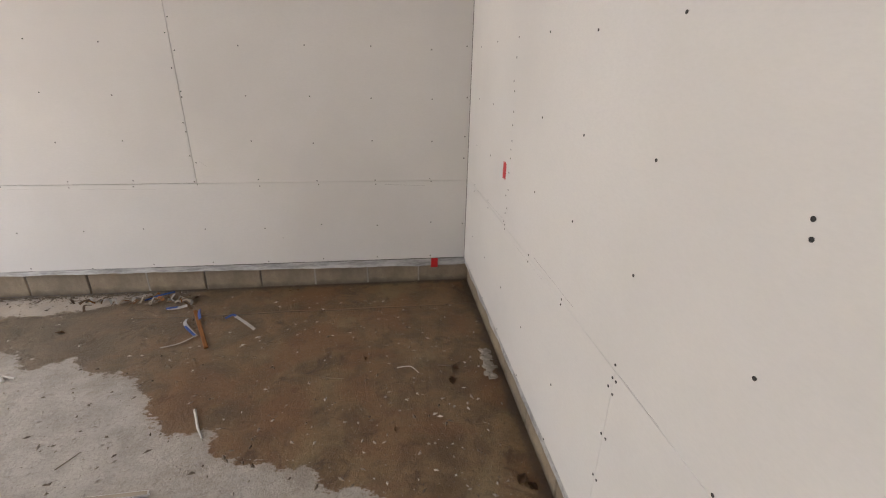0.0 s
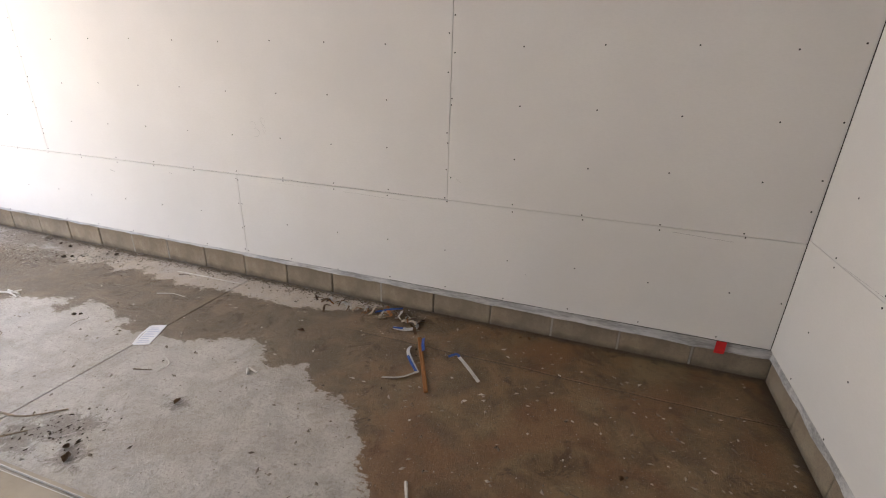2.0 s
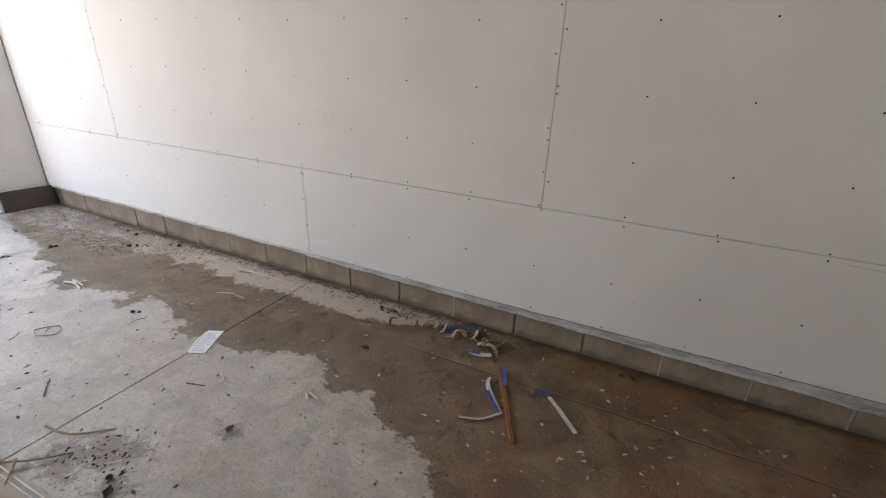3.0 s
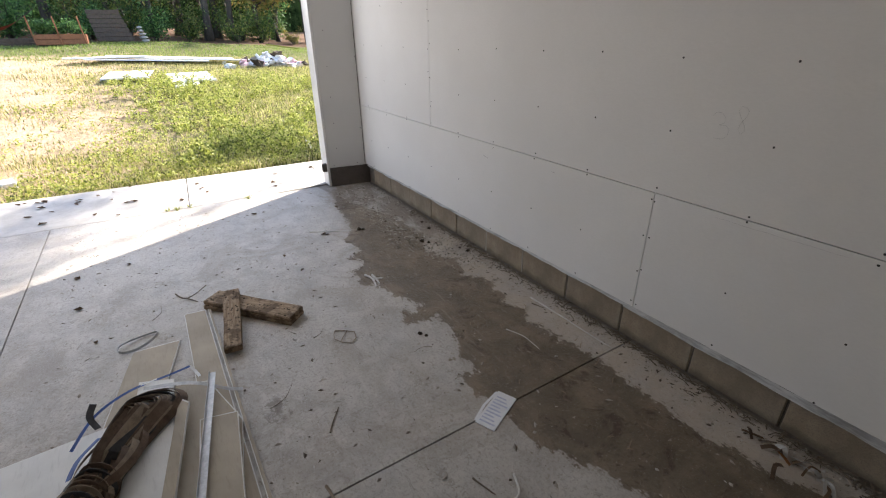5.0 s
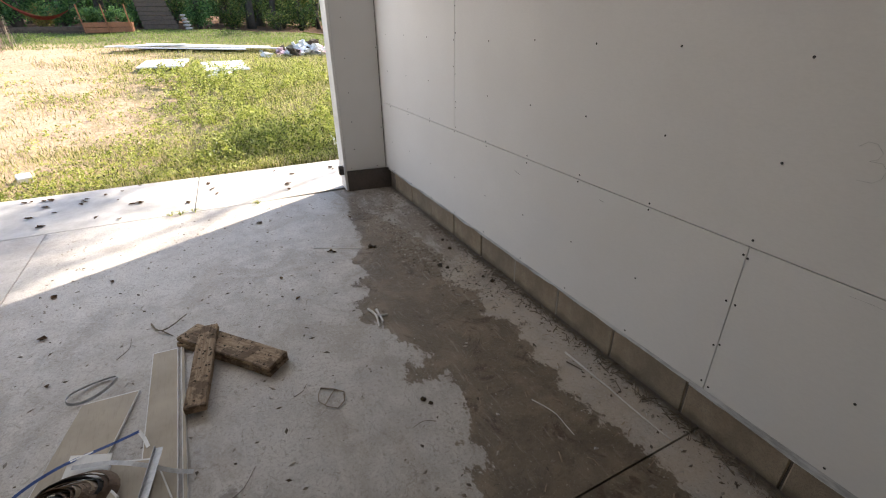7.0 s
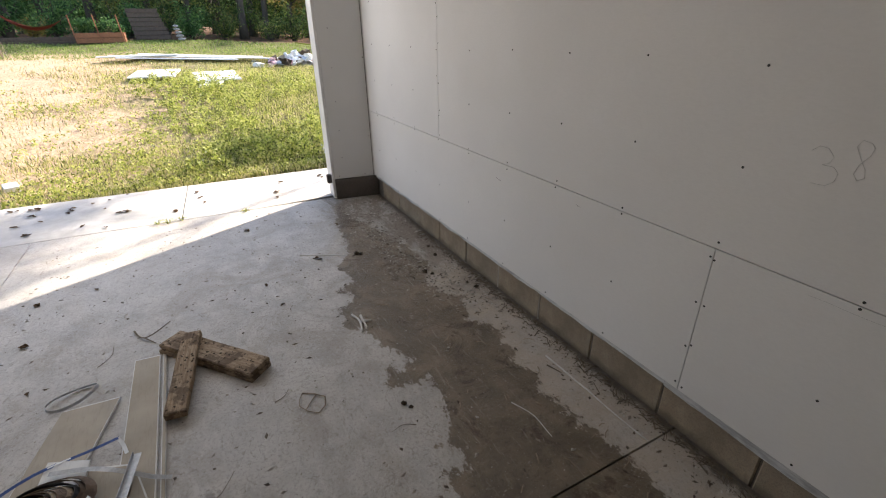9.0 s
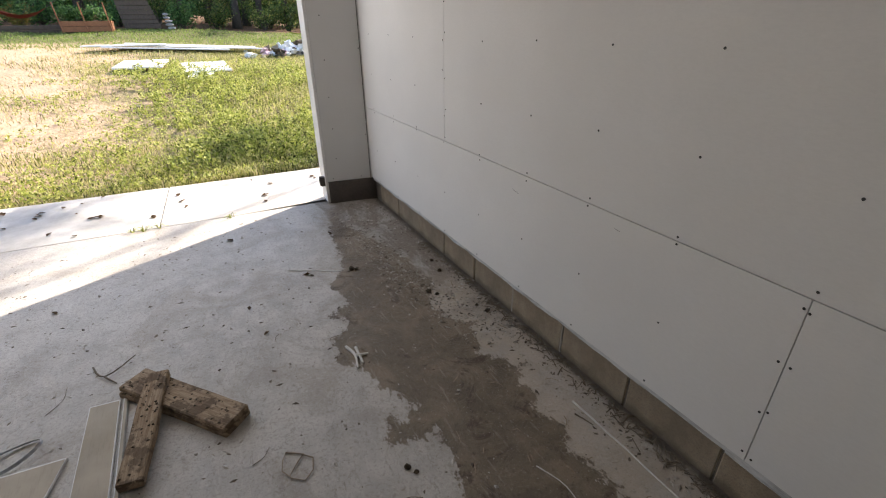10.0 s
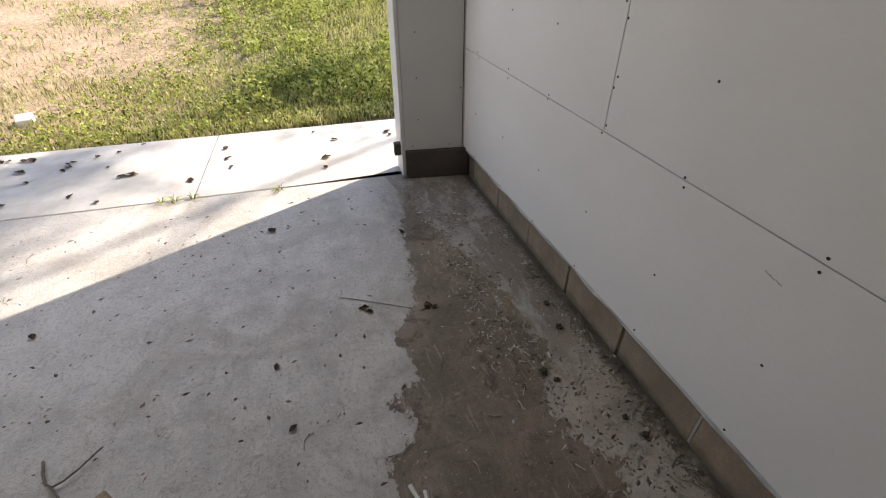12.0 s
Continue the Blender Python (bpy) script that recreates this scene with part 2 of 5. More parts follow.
def ground_material():
    m = Mat("yard_ground", 0.95, 0, 0.2)
    big, mid, fine = m.noise(0.35, 5, 0.6), m.noise(2.2, 6, 0.7), m.noise(22, 5, 0.7)
    sand = m.mix(m.span(fine, 0.3, 0.7), (0.3, 0.2, 0.13), (0.5, 0.36, 0.25))
    straw = m.mix(m.span(fine, 0.3, 0.7), (0.22, 0.15, 0.085), (0.44, 0.33, 0.22))
    green = m.mix(m.span(fine, 0.3, 0.7), (0.035, 0.045, 0.014), (0.13, 0.13, 0.045))
    c = m.mix(m.span(mid, 0.42, 0.6), sand, straw)
    # bare sand gives way to turf along y, and to lawn far out
    turf = m.span(m.calc("ADD", m.axis(1), m.calc("MULTIPLY", m.calc("SUBTRACT", mid, 0.5), 5.0)), -0.6, 2.2)
    turf = m.calc("MULTIPLY", turf, m.span(big, 0.3, 0.6, 0.45, 0.9))
    lawn = m.span(m.calc("ADD", m.axis(0), m.calc("MULTIPLY", big, 1.5)), -19.6, -20.6)
    c = m.mix(m.calc("MAXIMUM", turf, m.calc("MULTIPLY", lawn, 0.9)), c, green)
    duff = m.span(m.calc("ADD", m.axis(0), mid), -24.2, -25.0)
    c = m.mix(duff, c, m.mix(m.span(fine, 0.3, 0.7), (0.05, 0.032, 0.02), (0.2, 0.11, 0.06)))
    m.colour(c).bump(m.calc("ADD", fine, m.calc("MULTIPLY", mid, 2)), 0.5, 0.04)
    return m.m


def leafy(name, *tones, rough=0.55):
    m = Mat(name, rough, 0, 0.35)
    n = len(tones)
    c = m.ramp(m.island(), *[(k / max(1, n - 1), t) for k, t in enumerate(tones)])
    m.colour(c)
    tr = m.t.nodes.new("ShaderNodeBsdfTranslucent")
    m.link(c, tr.inputs["Color"])
    ms = m.t.nodes.new("ShaderNodeMixShader")
    ms.inputs[0].default_value = 0.45
    m.link(m.b.outputs[0], ms.inputs[1])
    m.link(tr.outputs[0], ms.inputs[2])
    m.link(ms.outputs[0], m.t.nodes["Material Output"].inputs[0])
    return m.m


def board_paper(name, a, b):
    m = Mat(name, 0.85, 0, 0.25)
    mid, fib = m.noise(3.5, 5, 0.6), m.noise(40, 4, 0.7, (0.3, 2, 1))
    c = m.mix(m.span(mid, 0.3, 0.7), a, b)
    c = m.mix(m.calc("MULTIPLY", m.span(fib, 0.5, 0.7), 0.3), c, tuple(x * 0.7 for x in a))
    m.colour(c).bump(fib, 0.1, 0.003)
    return m.m


def wood_material(name, a, b, dirt, amount=0.6):
    m = Mat(name, 0.85, 0, 0.25)
    g, mid, fine = m.noise(14, 6, 0.7, (0.6, 7, 7), 0.6), m.noise(11, 5, 0.7), m.noise(90, 3, 0.7)
    c = m.mix(m.span(g, 0.3, 0.7), a, b)
    c = m.mix(m.calc("MULTIPLY", m.span(mid, 0.5, 0.6), amount), c, dirt)
    m.colour(c).bump(m.calc("ADD", g, fine), 0.5, 0.005)
    return m.m


DRYWALL, FLOOR, APRON, BLOCK, GROUND = drywall_material(), floor_material(), apron_material(), block_material(), ground_material()
GYPSUM = grained("gypsum_edge", (0.62, 0.61, 0.59), (0.72, 0.71, 0.69), 20, 160, 0.9, 0.3)
FRAMING = grained("dark_framing", (0.03, 0.025, 0.02), (0.06, 0.05, 0.04), 6, 60, 0.9)
MORTAR = grained("mortar", (0.08, 0.068, 0.055), (0.17, 0.145, 0.12), 12, 140, 0.95, 0.5)
PALE_MORTAR = grained("pale_mortar", (0.27, 0.24, 0.2), (0.36, 0.33, 0.29), 12, 140, 0.95, 0.5)
FILM = grained("sill_film", (0.25, 0.247, 0.243), (0.52, 0.515, 0.51), 14, 60, 0.42, 0.35, 0.0, (0.35, 1, 2))
SCREW = grained("screw_steel", (0.016, 0.016, 0.016), (0.05, 0.048, 0.045), 90, 400, 0.5, 0.1, 0.4)
SCUFF = grained("graphite", (0.3, 0.29, 0.28), (0.42, 0.41, 0.4), 60, 300, 0.8)
PENCIL = grained("pencil", (0.36, 0.355, 0.35), (0.5, 0.49, 0.48), 60, 200, 0.8)
RED = grained("red_tape", (0.5, 0.012, 0.015), (0.62, 0.03, 0.03), 20, 90, 0.45)
TRIM_DARK = grained("dark_base_trim", (0.065, 0.052, 0.043), (0.1, 0.082, 0.07), 5, 70, 0.75)
TRIM_WHITE = grained("jamb_paint", (0.68, 0.66, 0.63), (0.78, 0.77, 0.75), 4, 60, 0.5)
CEILING = grained("ceiling_board", (0.62, 0.61, 0.59), (0.7, 0.69, 0.67), 2, 80, 0.9)
SIDING = grained("outer_siding", (0.5, 0.5, 0.48), (0.6, 0.6, 0.58), 2, 60, 0.7)
TAN = board_paper("board_back_paper", (0.34, 0.295, 0.235), (0.43, 0.375, 0.305))
WHITE_FACE = board_paper("board_face_paper", (0.62, 0.61, 0.59), (0.73, 0.72, 0.7))
LUMBER = wood_material("dirty_lumber", (0.37, 0.28, 0.19), (0.19, 0.125, 0.078), (0.07, 0.045, 0.028), 0.7)
RUSTY = wood_material("orange_wood", (0.2, 0.085, 0.03), (0.3, 0.13, 0.045), (0.15, 0.06, 0.03), 0.3)
METAL = grained("galvanised_bead", (0.36, 0.365, 0.38), (0.52, 0.525, 0.54), 25, 120, 0.5, 0.1, 0.3)
BLUE = grained("blue_print", (0.012, 0.045, 0.2), (0.025, 0.085, 0.3), 25, 120, 0.45)
PLASTIC_WHITE = grained("white_plastic", (0.6, 0.6, 0.6), (0.75, 0.75, 0.75), 20, 120, 0.4)
STRAP = grained("brown_webbing", (0.075, 0.046, 0.03), (0.16, 0.105, 0.07), 30, 260, 0.8, 0.5)
STRAP_PALE = grained("faded_webbing", (0.2, 0.15, 0.105), (0.32, 0.25, 0.18), 30, 260, 0.8, 0.5)
STRAP_BLACK = grained("black_webbing", (0.015, 0.014, 0.016), (0.045, 0.04, 0.04), 30, 260, 0.7, 0.4)
DULL_PLASTIC = grained("dull_plastic", (0.34, 0.33, 0.31), (0.48, 0.47, 0.45), 20, 120, 0.5)
PAPER = grained("paper", (0.66, 0.66, 0.68), (0.74, 0.74, 0.76), 9, 90, 0.8)
INK = grained("faded_ink", (0.42, 0.44, 0.56), (0.52, 0.54, 0.64), 60, 200, 0.8)
TWIG = grained("twig_bark", (0.09, 0.07, 0.05), (0.2, 0.16, 0.12), 40, 200, 0.9)
DEAD_LEAF = leafy("dead_leaf", (0.1, 0.06, 0.035), (0.2, 0.13, 0.08), (0.3, 0.21, 0.13), rough=0.8)
SOIL = grained("clod", (0.03, 0.022, 0.014), (0.09, 0.065, 0.042), 40, 200, 0.95, 0.6)
CHIP = Mat("crumbs", 0.9)
CHIP.colour(CHIP.ramp(CHIP.island(), (0, (0.08, 0.06, 0.045)), (0.4, (0.2, 0.165, 0.13)), (0.75, (0.36, 0.32, 0.28)), (1, (0.5, 0.47, 0.43))))
CHIP = CHIP.m
DAMP_PLASTER = grained("damp_plaster", (0.27, 0.245, 0.21), (0.4, 0.37, 0.33), 30, 140, 0.9, 0.5)
PLASTER = grained("plaster_crust", (0.5, 0.48, 0.45), (0.68, 0.66, 0.63), 20, 120, 0.95, 0.6)
GRASS = leafy("grass", (0.025, 0.03, 0.01), (0.15, 0.17, 0.04), (0.34, 0.34, 0.1), (0.5, 0.45, 0.19), (0.56, 0.46, 0.3))
STRAW = leafy("straw", (0.06, 0.035, 0.015), (0.2, 0.12, 0.06), (0.38, 0.28, 0.14), rough=0.9)
LAWN = leafy("lawn_grass", (0.09, 0.13, 0.03), (0.17, 0.24, 0.05), (0.27, 0.32, 0.09))
WEED = leafy("weed_leaf", (0.03, 0.04, 0.008), (0.22, 0.26, 0.04), (0.43, 0.46, 0.1), (0.54, 0.52, 0.19))
CROWN = leafy("tree_leaf", (0.015, 0.035, 0.008), (0.045, 0.09, 0.02), (0.1, 0.16, 0.04), (0.24, 0.25, 0.06))
CROWN_WARM = leafy("turning_leaf", (0.1, 0.13, 0.03), (0.25, 0.24, 0.06), (0.34, 0.2, 0.06))
BUSH = leafy("bush_leaf", (0.02, 0.055, 0.018), (0.07, 0.16, 0.045), (0.16, 0.28, 0.08))
BARK = grained("bark", (0.035, 0.028, 0.022), (0.085, 0.07, 0.055), 6, 50, 0.95, 0.8, 0, (1, 1, 0.25))
BED_WOOD = wood_material("cedar_bed", (0.32, 0.14, 0.07), (0.2, 0.085, 0.045), (0.1, 0.05, 0.03), 0.3)
OLD_WOOD = wood_material("old_boards", (0.07, 0.05, 0.038), (0.12, 0.085, 0.06), (0.03, 0.022, 0.016), 0.4)
CLOTH_RED = grained("hammock_cloth", (0.3, 0.05, 0.03), (0.42, 0.1, 0.05), 10, 120, 0.9)
STONE = grained("grey_stone", (0.2, 0.19, 0.17), (0.36, 0.34, 0.31), 6, 70, 0.9, 0.6)
WOODS_DARK = Mat("far_woods", 1.0, 0, 0.0)
WOODS_DARK.colour(WOODS_DARK.mix(WOODS_DARK.span(WOODS_DARK.noise(0.9, 6, 0.75), 0.35, 0.65), (0.008, 0.012, 0.005), (0.06, 0.085, 0.025)))
WOODS_DARK = WOODS_DARK.m
STUCCO_PINK = grained("pink_wrap", (0.55, 0.3, 0.34), (0.72, 0.52, 0.54), 9, 60, 0.6)


# ---------------------------------------------------------------- mesh helpers
def mesh_of(bm, name, mats, smooth=False):
    me = bpy.data.meshes.new(name)
    bm.to_mesh(me)
    bm.free()
    for m in (mats if isinstance(mats, (list, tuple)) else [mats]):
        me.materials.append(m)
    if smooth:
        me.polygons.foreach_set("use_smooth", [True] * len(me.polygons))
    return me


def raw(name, verts, faces, mats, smooth=False):
    me = bpy.data.meshes.new(name)
    me.from_pydata(verts, [], faces)
    for m in (mats if isinstance(mats, (list, tuple)) else [mats]):
        me.materials.append(m)
    if smooth:
        me.polygons.foreach_set("use_smooth", [True] * len(me.polygons))
    me.update()
    return me


def part(name, data, mats, parent, label="", at=None, smooth=False):
    me = mesh_of(data, name, mats, smooth) if isinstance(data, bmesh.types.BMesh) else data
    ob = new(name, me)
    ob.parent = parent
    if at is not None:
        ob.matrix_basis = at
    if label:
        ob["label"] = label
    return ob


def thing(name, label, category, at=None, group="", kind=""):
    ob = new(name)
    if at is not None:
        ob.matrix_basis = at
    return tagged(ob, label, category, group, kind)


def solid(name, data, mats, label, category="", at=None, group="", kind="", smooth=False):
    me = mesh_of(data, name, mats, smooth) if isinstance(data, bmesh.types.BMesh) else data
    ob = new(name, me)
    if at is not None:
        ob.matrix_basis = at
    return tagged(ob, label, category, group, kind)


def box(x0, x1, y0, y1, z0, z1, bevel=0.0, bm=None, seg=1):
    own = bmesh.new()
    bmesh.ops.create_cube(own, size=1)
    for v in own.verts:
        v.co = Vector((x0 + (v.co.x + 0.5) * (x1 - x0), y0 + (v.co.y + 0.5) * (y1 - y0), z0 + (v.co.z + 0.5) * (z1 - z0)))
    if bevel:
        bmesh.ops.bevel(own, geom=own.edges[:], offset=bevel, segments=seg, affect="EDGES")
    if bm is None:
        return own
    tmp = bpy.data.meshes.new("tmp")
    own.to_mesh(tmp)
    own.free()
    bm.from_mesh(tmp)
    bpy.data.meshes.remove(tmp)
    return bm


def tube(points, radii, sides=6, bm=None):
    """A tapered tube along the points."""
    bm = bm or bmesh.new()
    rings = []
    for k, p in enumerate(points):
        p = Vector(p)
        d = Vector(points[min(k + 1, len(points) - 1)]) - Vector(points[max(k - 1, 0)])
        q = d.to_track_quat("Z", "Y") if d.length > 1e-6 else Vector((0, 0, 1)).to_track_quat("Z", "Y")
        r = radii[k] if isinstance(radii, (list, tuple)) else radii
        rings.append([bm.verts.new(p + q @ Vector((r * math.cos(a), r * math.sin(a), 0))) for a in [math.tau * s / sides for s in range(sides)]])
    for a, b in zip(rings, rings[1:]):
        for s in range(sides):
            bm.faces.new((a[s], a[(s + 1) % sides], b[(s + 1) % sides], b[s]))
    bm.faces.new(rings[0][::-1])
    bm.faces.new(rings[-1])
    return bm


def ribbon(points, width, thick=0.0016, tilt=0.0, bm=None):
    """A flat strap with thickness along the points; tilt in radians leans it from lying flat."""
    bm = bm or bmesh.new()
    rings = []
    for k, p in enumerate(points):
        p = Vector(p)
        d = (Vector(points[min(k + 1, len(points) - 1)]) - Vector(points[max(k - 1, 0)])).normalized()
        side = d.cross(Vector((0, 0, 1)))
        side = side.normalized() if side.length > 1e-4 else Vector((1, 0, 0))
        side = Matrix.Rotation(tilt, 3, d) @ side
        n = side.cross(d).normalized()
        rings.append([bm.verts.new(p + side * (s * width / 2) + n * (u * thick / 2)) for s, u in ((-1, -1), (1, -1), (1, 1), (-1, 1))])
    for a, b in zip(rings, rings[1:]):
        for s in range(4):
            bm.faces.new((a[s], a[(s + 1) % 4], b[(s + 1) % 4], b[s]))
    bm.faces.new(rings[0][::-1])
    bm.faces.new(rings[-1])
    return bm


def prism(corners, z0, z1, bevel=0.0015):
    """A flat board with the given plan."""
    bm = bmesh.new()
    lo = [bm.verts.new((x, y, z0)) for x, y in corners]
    f = bm.faces.new(lo)
    bm.normal_update()
    if f.normal.z > 0:
        f.normal_flip()
    top = bmesh.ops.extrude_face_region(bm, geom=[f])["geom"]
    for v in top:
        if isinstance(v, bmesh.types.BMVert):
            v.co.z = z1
    bmesh.ops.recalc_face_normals(bm, faces=bm.faces[:])
    if bevel:
        bmesh.ops.bevel(bm, geom=bm.edges[:], offset=bevel, segments=1, affect="EDGES")
    return bm


def blob(r, flat=0.6, rough=0.3, seed=0, sub=1):
    bm = bmesh.new()
    bmesh.ops.create_icosphere(bm, subdivisions=sub, radius=r)
    for v in bm.verts:
        n = noise.noise(v.co / r * 1.4 + Vector((seed * 3.1, seed, 0)))
        v.co *= 1 + rough * n
        v.co.z *= flat
    return bm


# ---------------------------------------------------------------- the garage
WY, RX, SOUTH, TOP = 3.19, 0.694, -2.95, 2.74      # drywall faces, room height
DB, HJ, HJ2 = 0.21, 0.832, 2.054                    # bottom of the boards, the two level joints
BLOCK_Y, BLOCK_X = 3.222, 0.727                     # faces of the block footing
SKEW = math.atan(0.06)                              # the door wall is not quite square
DOOR = Matrix.Translation((-6.40, 2.80, 0)) @ Matrix.Rotation(-SKEW, 4, "Z")   # local -y runs along the wall, -x out of doors

# wet area of the slab: two edges, from the side wall towards the door and back along the block
WET_OUT = [(0.75, 1.0), (0.1, 1.2), (-0.1, 1.33), (-0.21, 1.32), (-0.3, 1.45), (-0.55, 1.49), (-0.71, 1.56), (-0.76, 1.69), (-0.98, 1.71), (-1.13, 1.85),
           (-1.17, 1.97), (-1.37, 2.21), (-1.6, 2.22), (-1.76, 2.38), (-1.95, 2.26), (-2.13, 2.5), (-2.36, 2.43), (-2.6, 2.3), (-2.86, 2.3),
           (-2.94, 2.255), (-3.0, 2.253), (-3.09, 2.282), (-3.07, 2.38), (-3.14, 2.396), (-3.21, 2.31), (-3.243, 2.388), (-3.337, 2.398), (-3.454, 2.466), (-3.588, 2.443),
           (-3.595, 2.27), (-3.687, 2.264), (-3.764, 2.314), (-3.70, 2.36), (-3.749, 2.442), (-3.84, 2.382), (-3.927, 2.334), (-4.1, 2.317), (-4.2, 2.22), (-4.37, 2.242),
           (-4.446, 2.359), (-4.588, 2.319), (-4.689, 2.442), (-4.9, 2.37), (-5.1, 2.52), (-5.4, 2.58), (-5.7, 2.6), (-6.2, 2.75)]
WET_IN = [(-6.0, 2.75), (-5.6, 2.82), (-5.0, 2.97), (-4.86, 2.95), (-4.65, 2.98), (-4.47, 2.87), (-4.29, 2.87), (-4.15, 2.98), (-4.03, 2.94), (-3.93, 2.87), (-3.81, 2.945), (-3.73, 3.01),
          (-3.64, 2.9), (-3.56, 2.94), (-3.46, 2.88), (-3.367, 2.937), (-3.22, 2.867), (-3.139, 2.9), (-3.025, 2.896), (-2.858, 2.941), (-2.75, 2.936), (-2.58, 2.927),
          (-2.36, 2.91), (-2.06, 2.95), (-1.8, 3.05), (-1.5, 3.3), (0.8, 3.3)]


def inside_distance(px, py, poly):
    """Signed distance to a closed outline, positive inside."""
    poly = np.array(poly)
    best = np.full(px.shape, 1e9)
    odd = np.zeros(px.shape, bool)
    for (ax, ay), (bx, by) in zip(poly, np.roll(poly, -1, 0)):
        dx, dy = bx - ax, by - ay
        s = np.clip(((px - ax) * dx + (py - ay) * dy) / (dx * dx + dy * dy), 0, 1)
        best = np.minimum(best, np.hypot(px - ax - s * dx, py - ay - s * dy))
        if dy:
            odd ^= ((ay > py) != (by > py)) & (px < (by - ay) * 0 + ax + (py - ay) * dx / dy)
    return np.where(odd, best, -best)


floor = thing("floor", "stained concrete garage slab with a wet brown area", "floor", kind="structure")


def slab(x0, x1, y0, y1, step):
    nx, ny = max(2, int((x1 - x0) / step)), max(2, int((y1 - y0) / step))
    xs, ys = np.linspace(x0, x1, nx), np.linspace(y0, y1, ny)
    gx, gy = np.meshgrid(xs, ys)
    verts = np.stack([gx.ravel(), gy.ravel(), np.zeros(nx * ny)], 1)
    # the end by the door follows the skewed wall
    verts[:, 0] = np.where(np.abs(verts[:, 0] + 6.5) < 1e-6, -6.425 - 0.06 * (2.8 - verts[:, 1]), verts[:, 0])
    i = (np.arange(ny - 1)[:, None] * nx + np.arange(nx - 1)).ravel()
    faces = np.stack([i, i + 1, i + nx + 1, i + nx], 1).tolist()
    rim = list(range(nx)) + [r * nx + nx - 1 for r in range(1, ny)] + [(ny - 1) * nx + c for c in range(nx - 2, -1, -1)] + [r * nx for r in range(ny - 2, 0, -1)]
    base = len(verts)
    low = verts[rim].copy()
    low[:, 2] = -0.1
    allv = np.concatenate([verts, low])
    for k in range(len(rim)):
        n = (k + 1) % len(rim)
        faces.append([rim[k], base + k, base + n, rim[n]])
    me = raw("slab", allv.tolist(), faces, FLOOR)
    wet = inside_distance(allv[:, 0], allv[:, 1], WET_OUT + WET_IN)
    a = me.attributes.new("wet", "FLOAT", "POINT")
    a.data.foreach_set("value", wet.astype(np.float32))
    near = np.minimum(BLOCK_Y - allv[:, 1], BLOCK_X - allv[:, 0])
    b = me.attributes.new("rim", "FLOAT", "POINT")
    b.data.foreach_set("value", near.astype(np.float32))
    mud = np.min([np.hypot(allv[:, 0] - x, (allv[:, 1] - y) * 1.4) - r for x, y, r in ((-2.62, 1.46, 0.05), (-2.52, 1.57, 0.04), (-2.3, 1.47, 0.01), (-2.42, 1.62, 0.0), (-2.16, 1.89, -0.02), (-3.35, 1.45, -0.02))], 0)
    d = me.attributes.new("mud", "FLOAT", "POINT")
    d.data.foreach_set("value", mud.astype(np.float32))
    part("slab", me, FLOOR, floor)


JX, JY, GAP = -2.82, 0.32, 0.004
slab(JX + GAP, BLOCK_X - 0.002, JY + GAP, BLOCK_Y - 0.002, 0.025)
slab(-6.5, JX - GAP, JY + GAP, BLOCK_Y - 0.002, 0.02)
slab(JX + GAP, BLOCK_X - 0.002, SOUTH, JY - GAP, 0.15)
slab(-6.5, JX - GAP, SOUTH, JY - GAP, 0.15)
part("slab_bed", box(-6.9, 0.9, -3.1, 3.4, -0.13, -0.03), SOIL, floor, "dark soil in the slab joints")

# block footing under both walls
block_proto = mesh_of(box(-0.1985, 0.1985, -0.09, 0.09, -0.05, 0.2, 0.005), "block", BLOCK)
footing = thing("block_footing", "single course of tan concrete blocks with dark joints", "block wall", kind="structure")
backs = box(-6.5, 1.0, BLOCK_Y + 0.008, BLOCK_Y + 0.16, -0.05, 0.198)
box(BLOCK_X + 0.008, BLOCK_X + 0.16, -3.0, BLOCK_Y + 0.008, -0.05, 0.198, 0, backs)
part("mortar", backs, MORTAR, footing)
for k in range(-1, 17):
    x = 0.333 - 0.406 * k - 0.203
    if x < -6.6:
        continue
    if k == -1:
        part("block", box(0.3395, BLOCK_X + 0.004, BLOCK_Y, BLOCK_Y + 0.18, -0.05, 0.2, 0.004), BLOCK, footing)
        continue
    if x - 0.2 < -6.42:
        continue
    part("block", block_proto, BLOCK, footing, at=pose(x, BLOCK_Y + 0.09 + random.uniform(-0.003, 0.003), 0, 0, 0, random.uniform(-0.25, 0.25)))
for k in range(15):
    part("block", block_proto, BLOCK, footing, at=pose(BLOCK_X + 0.09, BLOCK_Y - 0.21 - 0.406 * k, 0, 0, 0, 90 + random.uniform(-0.3, 0.3)))
for k, x in enumerate((0.333, -0.073, -0.479, -1.697, -3.727, -4.133)):
    part("mortar_joint", box(x - 0.006, x + 0.006, BLOCK_Y - 0.001, BLOCK_Y + 0.01, 0.0, 0.19, 0.002), PALE_MORTAR, footing)

# walls: framing behind, boards in front, screws in their rows
wall_north = thing("wall_north", "unpainted white drywall with bare screw heads", "wall", kind="structure")
wall_east = thing("wall_east", "unpainted white drywall with a red mark", "wall", kind="structure")
part("framing", box(-6.5, RX + 0.2, WY + 0.0135, WY + 0.15, 0.2, TOP), FRAMING, wall_north)
part("framing", box(RX + 0.0135, RX + 0.15, SOUTH, WY + 0.0135, 0.2, TOP), FRAMING, wall_east)
E_X = -6.376 - 0.012


SHEETS = []


